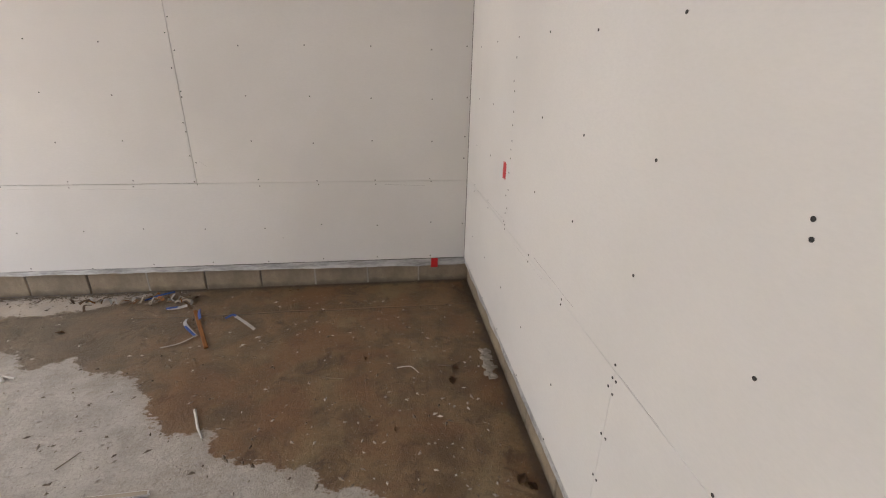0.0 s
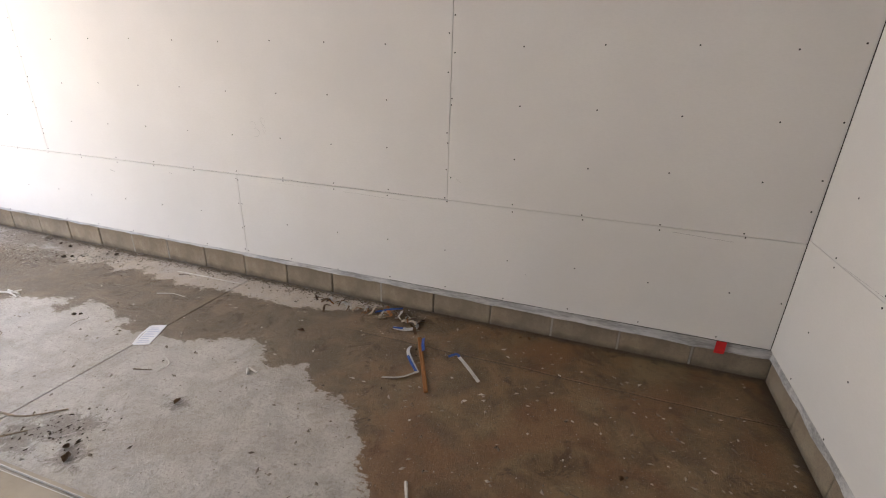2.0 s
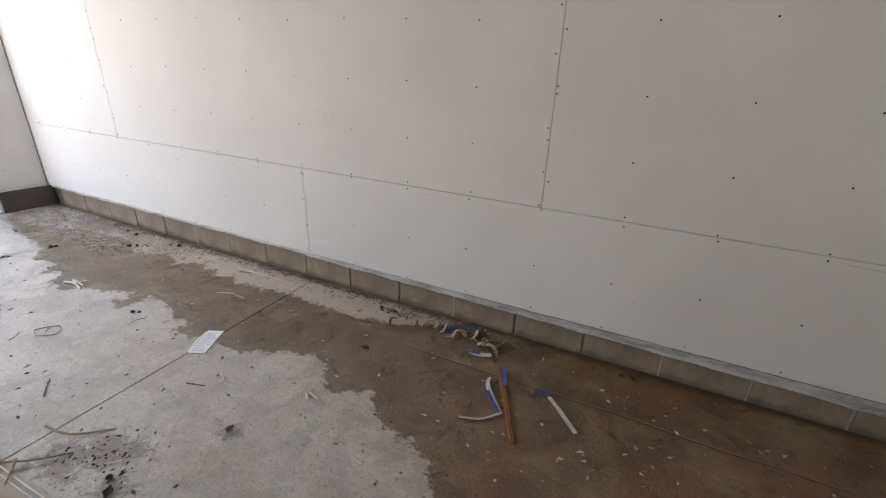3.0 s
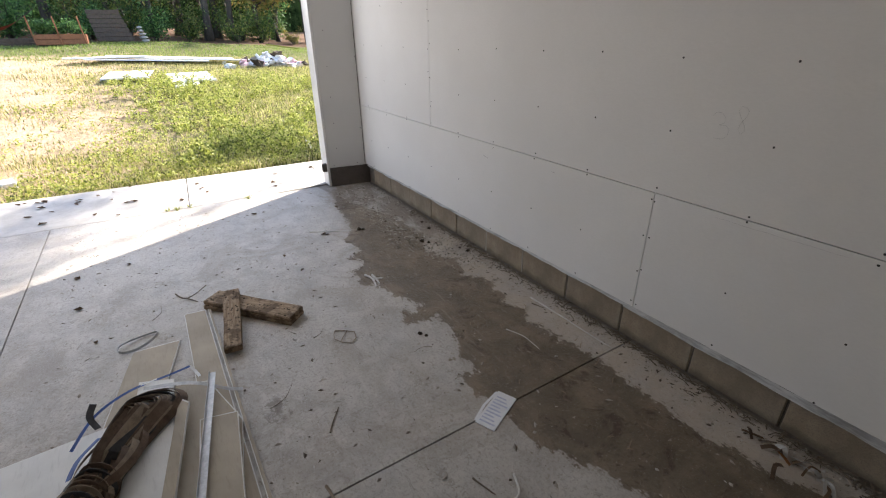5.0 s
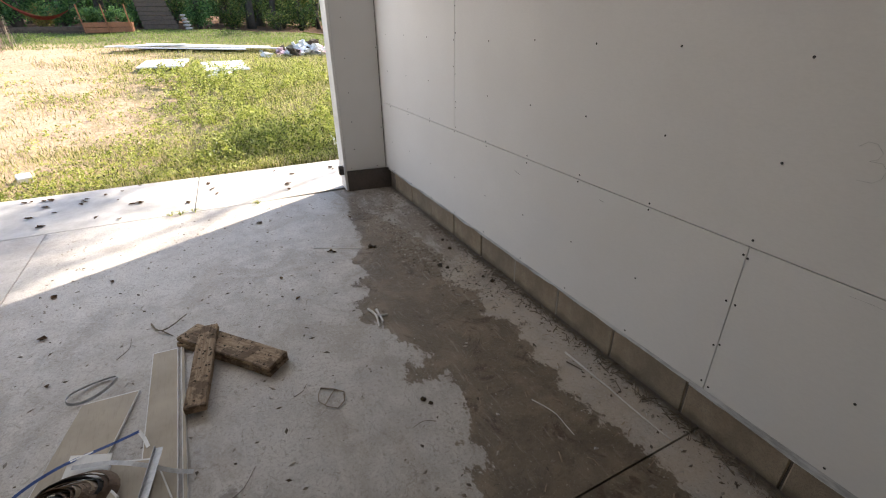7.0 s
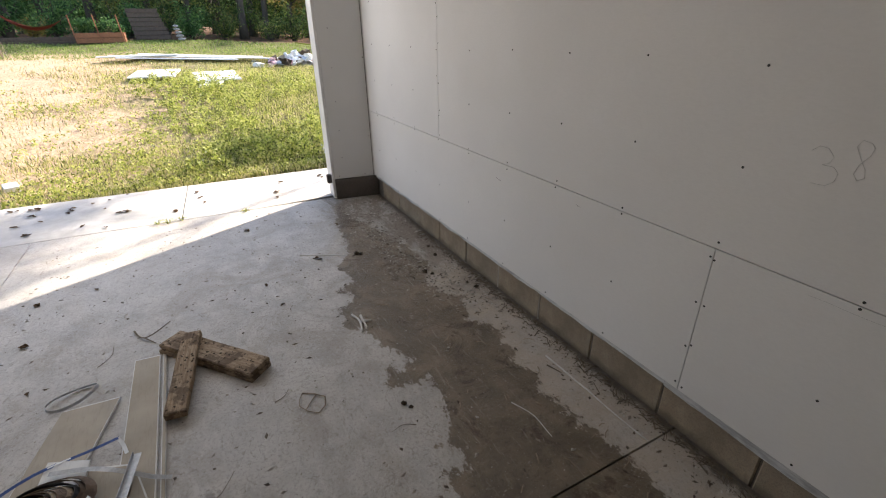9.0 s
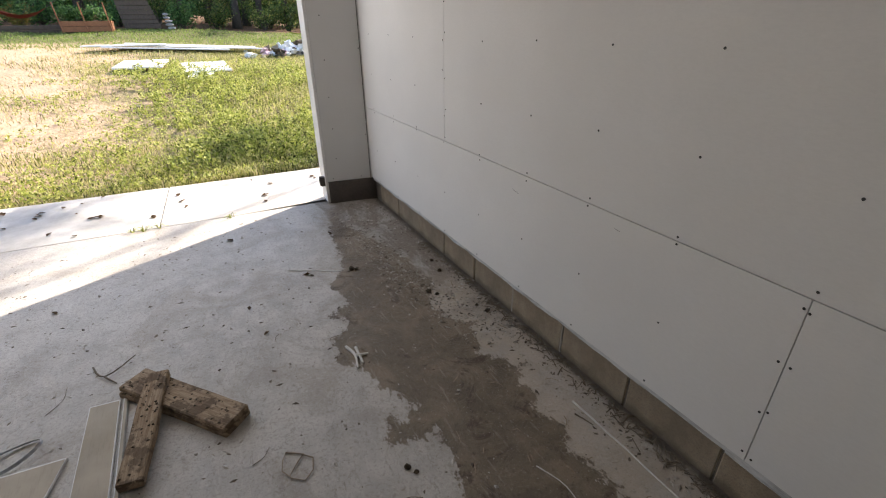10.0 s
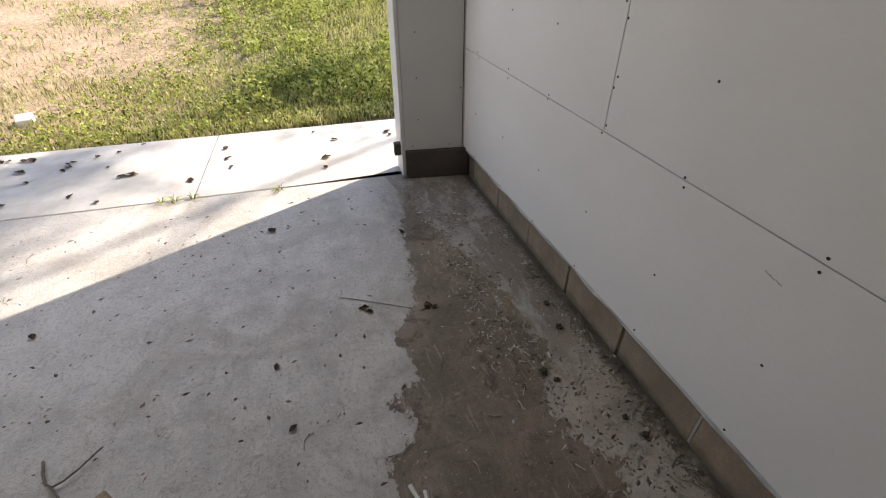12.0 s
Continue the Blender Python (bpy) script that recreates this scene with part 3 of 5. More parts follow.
def sheet_at(wall, s, z):
    """The board of a wall that covers the place."""
    best = [ob for w, a, c, lo, hi, ob in SHEETS if w is wall and a - 0.01 <= s <= c + 0.01 and lo - 0.01 <= z <= hi + 0.01]
    return best[0] if best else wall


def sheet_y(x0, x1, z0, z1):
    ob = part("drywall_sheet", box(x0, x1, WY, WY + 0.0125, z0, z1, 0.0012), DRYWALL, wall_north)
    SHEETS.append((wall_north, x0, x1, z0, z1, ob))


def sheet_x(y0, y1, z0, z1):
    ob = part("drywall_sheet", box(RX, RX + 0.0125, y0, y1, z0, z1, 0.0012), DRYWALL, wall_east)
    SHEETS.append((wall_east, y0, y1, z0, z1, ob))


g = 0.0013
SB, SA, SC = -2.837, -1.206, -4.864
sheet_y(SB + 0.0006, RX - 0.002, DB, HJ - g * 0.8)
sheet_y(E_X, SB - 0.0016, DB, HJ - g * 0.8)
sheet_y(SA + g, RX - 0.002, HJ + g * 0.8, HJ2 - g)
sheet_y(SC + g, SA - g, HJ + g * 1.7, HJ2 - g)
sheet_y(E_X, SC - g, HJ + g * 1.7, HJ2 - g)
sheet_y(SB + g, RX - 0.002, HJ2 + g, TOP)
sheet_y(E_X, SB - g, HJ2 + g, TOP)
SD = 0.89
sheet_x(SD + 0.0004, WY - 0.003, DB, 0.856 - 0.0004)
sheet_x(SOUTH, SD - 0.0004, DB, 0.856 - 0.0004)
sheet_x(-0.47, WY - 0.003, 0.856 + 0.0004, 2.075)
sheet_x(SOUTH, -0.474, 0.856 + 0.0004, 2.075)
sheet_x(SOUTH, WY - 0.003, 2.078, TOP)


def screw_mesh():
    bm = bmesh.new()
    bmesh.ops.create_cone(bm, cap_ends=True, segments=8, radius1=0.0047, radius2=0.004, depth=0.002)
    return mesh_of(bm, "screw", SCREW)


screw = screw_mesh()
sr = random.Random(5)


def screw_y(x, z):
    part("screw", screw, SCREW, sheet_at(wall_north, x, z), at=pose(x + sr.uniform(-0.008, 0.008), WY - 0.0004, z + sr.uniform(-0.01, 0.01), 90))


def screw_x(y, z):
    part("screw", screw, SCREW, sheet_at(wall_east, y, z), at=pose(RX - 0.0004, y + sr.uniform(-0.007, 0.007), z + sr.uniform(-0.01, 0.01), 0, 90))


for k in range(-4, 13):
    x = SA - 0.4065 * k
    if x > RX - 0.06 or x < E_X + 0.05:
        continue
    for z in (0.225, 0.5, 0.818, 0.848, 1.115, 1.412, 1.722, 2.04, 2.4):
        if k in (0, 9) and 0.83 < z < 2.05 or k == 4 and z < 0.83:
            continue
        screw_y(x, z)
for x in (SA, SC):
    for z in (0.85, 0.98, 1.02, 1.19, 1.24, 1.4, 1.43, 1.58, 1.67, 1.77, 1.86, 2.0):
        screw_y(x + (0.011 if sr.random() < 0.5 else -0.011), z)
for z in (0.24, 0.43, 0.62, 0.80):
    screw_y(SB + 0.012, z)
    screw_y(SB - 0.012, z - 0.006)
for z in (0.5, 1.0, 1.15, 1.42, 1.74):
    screw_y(RX - 0.03, z)
for k in range(-3, 6):
    y = SD + 0.4 * k
    for z in (0.225, 0.5, 0.84, 0.872, 1.15, 1.44, 1.74, 2.06):
        if k == 0 and z < 0.86:
            continue
        screw_x(y, z)
for z in (0.3, 0.46, 0.63, 0.79, 0.83):
    screw_x(SD + 0.013, z)
    screw_x(SD - 0.013, z)
screw_x(0.48, 1.405)
for z in (0.88, 0.93, 0.965, 1.02, 1.06, 1.21, 1.25, 1.3, 1.37, 1.52, 1.56, 1.66):
    screw_x(2.1 + sr.uniform(-0.02, 0.02), z)


def mark(name, wall, a, b, w, mat, label):
    """A thin streak on a wall from a to b (along the wall, height)."""
    (s0, z0), (s1, z1) = a, b
    n = 9
    pts = [(s0 + (s1 - s0) * k / n, z0 + (z1 - z0) * k / n + random.uniform(-0.0015, 0.0015)) for k in range(n + 1)]
    P = [((s, WY - 0.0006, z) if wall is wall_north else (RX - 0.0006, s, z)) for s, z in pts]
    bm = bmesh.new()
    off = Vector((0, 0, w / 2)) if abs(s1 - s0) > abs(z1 - z0) else (Vector((w / 2, 0, 0)) if wall is wall_north else Vector((0, w / 2, 0)))
    rows = [(bm.verts.new(Vector(p) - off * (0.25 + 0.6 * random.random())), bm.verts.new(Vector(p) + off * (0.25 + 0.6 * random.random()))) for p in P]
    for q, r in zip(rows, rows[1:]):
        bm.faces.new((q[0], r[0], r[1], q[1]))
    part(name, bm, mat, wall, label)


for a, b, w in (((-1.95, 0.803), (-1.48, 0.795), 0.0022), ((0.08, 0.808), (0.38, 0.795), 0.003), ((-2.55, 0.806), (-2.1, 0.808), 0.0015),
                ((-4.15, 0.74), (-4.1, 0.73), 0.008), ((-1.17, 0.99), (-1.12, 0.95), 0.002), ((-3.5, 0.78), (-3.47, 0.775), 0.005), ((-0.68, 0.42), (-0.67, 0.41), 0.006)):
    mark("scuff", wall_north, a, b, w, SCUFF, "grey graphite scuff")
for a, b, w in (((2.82, 0.86), (2.06, 0.885), 0.0028), ((1.62, 0.885), (1.2, 0.885), 0.003), ((0.87, 0.86), (0.68, 0.86), 0.003), ((1.9, 0.83), (1.5, 0.84), 0.0015), ((2.07, 0.97), (2.07, 0.93), 0.003)):
    mark("scuff", wall_east, a, b, w, SCUFF, "grey graphite scuff")


def pencil(points):
    bm = tube([(x, WY - 0.0006, z) for x, z in points], 0.0006, 4)
    part("pencil_mark", bm, PENCIL, wall_north, "faint handwritten pencil numeral")


pencil([(-2.661, 1.204), (-2.645, 1.219), (-2.625, 1.217), (-2.607, 1.197), (-2.612, 1.18), (-2.628, 1.172)])
pencil([(-2.628, 1.172), (-2.6, 1.172), (-2.586, 1.158), (-2.589, 1.135), (-2.605, 1.12), (-2.639, 1.119)])
pencil([(-2.54, 1.245), (-2.56, 1.25), (-2.568, 1.232), (-2.555, 1.21), (-2.535, 1.18), (-2.53, 1.16), (-2.543, 1.15), (-2.555, 1.165), (-2.55, 1.19), (-2.535, 1.215), (-2.532, 1.235), (-2.54, 1.245)])

# red marks
bm = bmesh.new()
for k in range(5):
    y, w = 2.145 + 0.011 * k, random.uniform(0.9, 1.0)
    box(RX - 0.0012, RX + 0.0005, y, y + 0.0112, 1.088 + 0.004 * (k % 2), 1.172 * w + 1.172 * (1 - w) + 0.003 * (k % 3), 0, bm)
part("red_mark", bm, RED, wall_east, "red paint swatch on bare board")

# sill film hanging below the boards
def film(wall, along, fixed, z_low, name="sill_film"):
    bm = bmesh.new()
    n = int(abs(along[1] - along[0]) / 0.04)
    rows = []
    for k in range(n + 1):
        s = along[0] + (along[1] - along[0]) * k / n
        zl = z_low(s) + 0.006 * noise.noise(Vector((s * 5, 0, 0))) + 0.004 * noise.noise(Vector((s * 17, 3, 0)))
        row = []
        for j in range(4):
            f = j / 3
            out = fixed - 0.003 - 0.008 * f * (1 + noise.noise(Vector((s * 6, f * 2, 1)))) 
            z = 0.213 + (zl - 0.213) * f
            row.append(bm.verts.new((s, out, z) if wall is wall_north else (out, s, z)))
        rows.append(row)
    for a, b in zip(rows, rows[1:]):
        for j in range(3):
            bm.faces.new((a[j], b[j], b[j + 1], a[j + 1]))
    return part(name, bm, FILM, wall, "wrinkled grey plastic sill film", smooth=True)


film(wall_north, (-2.9, RX + 0.02), WY + 0.0185, lambda s: 0.178 - 0.036 * min(1, max(0, (s + 2.9) / 3.2)))
film(wall_north, (E_X + 0.03, -2.9), WY + 0.0185, lambda s: 0.186)
film(wall_east, (SOUTH, WY), RX + 0.0185, lambda s: 0.155)
part("red_tape", box(0.43, 0.482, WY - 0.006, WY - 0.0045, 0.132, 0.209, 0.0005), RED, wall_north, "strip of bright red tape")

# door wall, in its own skewed frame: local y=0 is the opening's edge, the room lies at +x
OPEN, HEAD, WT = 4.9, 2.25, 0.165


def wall_west():
    w = thing("wall_west", "drywall return beside the open garage doorway", "wall", DOOR, kind="structure")
    part("return_panel", box(-0.0125, 0.0, 0.004, 0.42, 0.205, TOP, 0.001), DRYWALL, w, at=pose(0.045, 0, 0, 0, 0, -6))
    part("return_core", box(-WT, 0.029, 0.004, 0.6, 0.0, TOP), SIDING, w)
    part("base_trim", box(-0.012, 0.012, 0.002, 0.43, 0.0, 0.2, 0.003), TRIM_DARK, w, "dark brown base board", pose(0.045, 0, 0, 0, 0, -6))
    part("return_panel", box(-0.0125, 0.0, -OPEN - 1.0, -OPEN - 0.004, 0.0, TOP, 0.001), DRYWALL, w)
    part("return_core", box(-WT, -0.014, -OPEN - 1.0, -OPEN - 0.004, 0.0, TOP), SIDING, w)
    part("header_panel", box(-0.0125, 0.0, -OPEN, 0.0, HEAD, TOP, 0.001), DRYWALL, w)
    part("header_core", box(-WT, -0.014, -OPEN - 0.004, 0.004, HEAD + 0.02, TOP), SIDING, w)
    part("jamb", box(-WT - 0.02, 0.037, -0.022, 0.003, 0.004, HEAD, 0.003), TRIM_WHITE, w, "white painted door jamb")
    part("jamb", box(-WT - 0.02, -0.006, -OPEN - 0.003, -OPEN + 0.022, 0.004, HEAD, 0.003), TRIM_WHITE, w, "white painted door jamb")
    part("head_jamb", box(-WT - 0.02, -0.006, -OPEN, 0.0, HEAD - 0.003, HEAD + 0.02, 0.003), TRIM_WHITE, w)
    part("jamb_block", box(-0.03, 0.018, -0.066, -0.021, 0.16, 0.245, 0.004), TRIM_DARK, w, "small dark wooden stop on the jamb")
    for z in (0.41, 0.67, 0.93, 1.22, 1.54, 1.86):
        part("screw", screw, SCREW, w, at=pose(0.0554, 0.095, z, 0, 90, -6))
    for z, y in ((0.23, 0.05), (0.23, 0.3), (0.6, 0.37), (1.3, 0.375)):
        part("screw", screw, SCREW, w, at=pose(0.0454 + 0.105 * y, y, z, 0, 90, -6))
    part("corner_gap", box(0.0, 0.003, 0.386, 0.39, 0.2, TOP), FRAMING, w, at=pose(0.045, 0, 0, 0, 0, -6))
    return w


wall_west()
solid("wall_south", box(-6.75, RX + 0.15, SOUTH - 0.15, SOUTH, -0.02, TOP), DRYWALL, "unpainted white drywall wall", "wall", kind="structure")
solid("ceiling", box(-6.75, RX + 0.2, SOUTH - 0.15, WY + 0.16, TOP, TOP + 0.12), CEILING, "plain white drywall ceiling", "ceiling", kind="structure")

# ---------------------------------------------------------------- out of doors
def ground_z(x, y):
    z = np.interp(-x, [6.2, 6.5, 7.5, 8.7, 10.2, 15, 19.5, 25, 45, 70, 150, 900], [-0.2, -0.16, -0.055, -0.085, 0.0, 0.56, 0.9, 1.32, 2.1, 2.4, 2.4, 2.4])
    far = np.clip((-x - 8) / 8, 0, 1)
    z = z - 0.055 * far * np.clip(y - 1.0, 0, 12)
    return z + 0.025 * far * np.sin(x * 1.3 + y * 0.7) + 0.02 * far * np.sin(y * 1.9 - x * 0.6)


def ground_sheet():
    xs = np.unique(np.concatenate([np.linspace(-900, -60, 12), np.linspace(-60, -27, 34), np.linspace(-27, -6.3, 140), np.linspace(-6.2, 60, 8), np.linspace(60, 900, 6)]))
    ys = np.unique(np.concatenate([np.linspace(-900, -60, 8), np.linspace(-60, -12, 20), np.linspace(-12, 14, 130), np.linspace(14, 60, 20), np.linspace(60, 900, 8)]))
    gx, gy = np.meshgrid(xs, ys)
    gz = ground_z(gx.ravel(), gy.ravel())
    near = (gx.ravel() < -7.6) & (gx.ravel() > -26)
    gz = gz + np.where(near, 1, 0) * np.array([0.025 * noise.noise(Vector((a * 1.7, b * 1.7, 0))) if n else 0 for a, b, n in zip(gx.ravel(), gy.ravel(), near)])
    nx = len(xs)
    i = (np.arange(len(ys) - 1)[:, None] * nx + np.arange(nx - 1)).ravel()
    me = raw("ground", np.stack([gx.ravel(), gy.ravel(), gz], 1).tolist(), np.stack([i, i + 1, i + nx + 1, i + nx], 1).tolist(), GROUND, True)
    solid("ground", me, GROUND, "sandy yard with patchy grass and lawn beyond", "ground", kind="structure")


ground_sheet()

pavement = thing("pavement", "sunlit concrete apron slabs outside the doorway", "pavement", DOOR, kind="structure")
for y0, y1 in ((-8.0, -4.26), (-4.25, -1.4035), (-1.3965, 1.3)):
    part("apron_slab", box(-1.17, -0.045, y0, y1, -0.1, -0.004, 0.006), APRON, pavement)



def blades(name, n, where, height, width, mat, label, category, seed):
    """Many bent blades, joined into one mesh."""
    rg = np.random.default_rng(seed)
    px, py, hs = where(rg, n)
    n = len(px)
    pz = ground_z(px, py) - 0.02
    a, lean, b = rg.uniform(0, math.tau, n), rg.uniform(0.1, 0.75, n), rg.uniform(0, math.tau, n)
    h = hs * rg.uniform(height[0], height[1], n)
    w = rg.uniform(width[0], width[1], n)
    cx, cy = np.cos(a) * w, np.sin(a) * w
    lx, ly = np.cos(b) * lean * h, np.sin(b) * lean * h
    V = np.empty((n, 5, 3))
    V[:, 0] = np.stack([px - cx, py - cy, pz], 1)
    V[:, 1] = np.stack([px + cx, py + cy, pz], 1)
    V[:, 2] = np.stack([px + cx * 0.8 + lx * 0.4, py + cy * 0.8 + ly * 0.4, pz + h * 0.65], 1)
    V[:, 3] = np.stack([px - cx * 0.8 + lx * 0.4, py - cy * 0.8 + ly * 0.4, pz + h * 0.65], 1)
    V[:, 4] = np.stack([px + lx, py + ly, pz + h * 0.95], 1)
    i = np.arange(n)[:, None] * 5
    quads, tris = (i + np.array([0, 1, 2, 3])).tolist(), (i + np.array([3, 2, 4])).tolist()
    solid(name, raw(name, V.reshape(-1, 3).tolist(), quads + tris, mat), mat, label, category, kind="stuff")


def patchy(x, y, s=0.5):
    return np.array([noise.noise(Vector((p * s, q * s, 7.3))) for p, q in zip(x, y)])


def yard_grass(rg, n):
    x = -7.75 - 12 * rg.random(n) ** 1.5
    y = rg.uniform(-5.5, 7.5, n)
    p = patchy(x, y) + 0.4 * patchy(x, y, 1.9)
    bound = np.interp(-x, [7.7, 9, 12, 20], [-2.6, -2.0, -0.4, 0.8])
    keep = rg.random(n) < np.clip(0.3 + 0.26 * (y - bound) + 0.9 * p + 0.55 * np.clip((x + 10.4) / 2.0, 0, 1), 0.015, 1)
    return x[keep], y[keep], np.clip(0.6 + 0.5 * p + 0.12 * np.clip(y - 1, 0, 4), 0.35, 1.6)[keep]


def lawn_grass(rg, n):
    x, y = rg.uniform(-25, -19.7, n), rg.uniform(-9, 10, n)
    return x, y, np.ones(n)


blades("grass", 190000, yard_grass, (0.04, 0.17), (0.0025, 0.006), GRASS, "patchy green and straw-coloured yard grass", "grass", 3)
def litter_straw(rg, n):
    x = -7.8 - 11 * rg.random(n) ** 1.4
    y = rg.uniform(-6, 5, n)
    keep = rg.random(n) < np.clip(0.35 + 1.3 * patchy(x, y, 1.1), 0.03, 1)
    return x[keep], y[keep], np.ones(keep.sum())


blades("straw_litter", 42000, litter_straw, (0.008, 0.03), (0.006, 0.02), STRAW, "brown straw and leaf litter on sandy soil", "litter", 6)
blades("lawn_grass", 26000, lawn_grass, (0.04, 0.1), (0.006, 0.012), LAWN, "short shaded lawn along the woods", "grass", 4)


def leaf_cloud(centres, radii, n, size, rg, squash=0.75):
    """Small folded leaves round the centres, as vertex and face lists."""
    c = np.array(centres)[rg.integers(0, len(centres), n)]
    r = np.array(radii)[rg.integers(0, len(radii), n)]
    d = rg.normal(size=(n, 3))
    d /= np.linalg.norm(d, axis=1)[:, None]
    p = c + d * (r * rg.random(n) ** 0.45)[:, None] * np.array([1, 1, squash])
    a = rg.normal(size=(n, 3))
    a /= np.linalg.norm(a, axis=1)[:, None]
    b = np.cross(a, rg.normal(size=(n, 3)))
    b /= np.linalg.norm(b, axis=1)[:, None]
    s = rg.uniform(0.6, 1.2, n)[:, None] * size
    V = np.stack([p - a * s, p + b * s * 0.45, p + a * s, p - b * s * 0.45], 1).reshape(-1, 3)
    i = np.arange(n)[:, None] * 4
    return V.tolist(), (i + np.array([0, 1, 2, 3])).tolist()


def weeds():
    rg = np.random.default_rng(9)
    cs = []
    for k in range(620):
        x, y = -8.2 - 6.5 * rg.random() ** 1.2, 1.0 + 4.5 * rg.random() ** 0.8
        if patchy([x], [y], 0.8)[0] > -0.12:
            h = rg.uniform(0.08, 0.34)
            for j in range(3):
                cs.append((x + rg.normal() * 0.05, y + rg.normal() * 0.05, float(ground_z(x, y)) + h * (0.35 + 0.3 * j)))
    for k in range(130):
        x, y = -13.0 - 1.2 * rg.random(), 0.7 + 1.7 * rg.random()
        cs.append((x, y, float(ground_z(x, y)) + rg.uniform(0.05, 0.36)))
    V, F = leaf_cloud(cs, [0.06, 0.09, 0.12], 38000, 0.024, rg)
    # low leafy cover, thickest beside the apron and towards the jamb
    n = 16000
    x = -7.8 - 9.0 * rg.random(n) ** 1.3
    y = rg.uniform(-4.5, 6.5, n)
    bound = np.interp(-x, [7.7, 9, 12, 17], [-2.8, -1.8, 0.0, 0.8])
    keep = rg.random(n) < np.clip(0.12 + 0.22 * (y - bound) + 1.2 * patchy(x, y, 1.3), 0.0, 1)
    x, y = x[keep], y[keep]
    low = np.stack([x, y, ground_z(x, y) + 0.03 + 0.05 * rg.random(len(x))], 1)
    V2, F2 = leaf_cloud(low, [0.03, 0.06], 60000, 0.019, rg)
    F += [[i + len(V) for i in f] for f in F2]
    V += V2
    solid("weeds", raw("weeds", V, F, WEED), WEED, "bright green leafy weeds in the yard", "weeds", kind="stuff")


weeds()


def tree(seed, height, lean, leaves, mat, label, girth=1.0):
    rg, rd = np.random.default_rng(seed), random.Random(seed)
    t = thing("tree", label, "tree", group="trees of the wood")
    r0 = (height * 0.014 + 0.04) * girth
    spine = [(lean * (k / 8) ** 1.5 * height * 0.2 + rd.uniform(-0.06, 0.06) * (k > 0), rd.uniform(-0.06, 0.06) * (k > 0), height * k / 8 - 0.15) for k in range(9)]
    bm = tube(spine, [r0 * (1.35 if k == 0 else 1 - 0.1 * k) for k in range(9)], 8)
    centres = []
    for k in range(11):
        i = rd.randint(2, 7)
        a, ln = rd.uniform(0, math.tau), height * rd.uniform(0.13, 0.27)
        p = Vector(spine[i])
        q = p + Vector((math.cos(a) * ln * 0.55, math.sin(a) * ln * 0.55, ln * 0.35))
        e = p + Vector((math.cos(a + 0.3) * ln, math.sin(a + 0.3) * ln, ln * 0.55))
        tube([p, q, e], [r0 * 0.38, r0 * 0.22, r0 * 0.06], 5, bm)
        centres += [tuple(q), tuple(e), tuple(e + Vector((rd.uniform(-0.6, 0.6), rd.uniform(-0.6, 0.6), rd.uniform(-0.3, 0.6))))]
    centres.append(spine[-1])
    part("trunk", bm, BARK, t, smooth=True)
    V, F = leaf_cloud(centres, [0.4, 0.7, 1.0], leaves, 0.085, rg)
    part("crown", raw("crown", V, F, mat), mat, t)
    return t


def bush(seed, size, leaves, mat, label, leaf=0.05):
    rg, rd = np.random.default_rng(seed), random.Random(seed)
    t = thing("bush", label, "bush", group="undergrowth along the woods")
    bm, cs = bmesh.new(), []
    for k in range(9):
        a, l = rd.uniform(0, math.tau), size * rd.uniform(0.4, 1.0)
        e = Vector((math.cos(a) * l * 0.7, math.sin(a) * l * 0.7, l * rd.uniform(0.6, 1.25)))
        tube([(0, 0, -0.1), tuple(e * 0.5 + Vector((0, 0, 0.1))), tuple(e)], [0.025, 0.016, 0.004], 4, bm)
        cs += [tuple(e), tuple(e * 0.7), tuple(e * 0.5)]
    part("branchwork", bm, BARK, t)
    V, F = leaf_cloud(cs, [size * 0.2, size * 0.34], leaves, leaf, rg)
    part("foliage", raw("foliage", V, F, mat), mat, t)
    return t


def at_ground(x, y, turn=0.0, s=1.0, dz=0.0):
    return pose(x, y, float(ground_z(x, y)) + dz, 0, 0, turn) @ Matrix.Diagonal((s, s, s, 1))


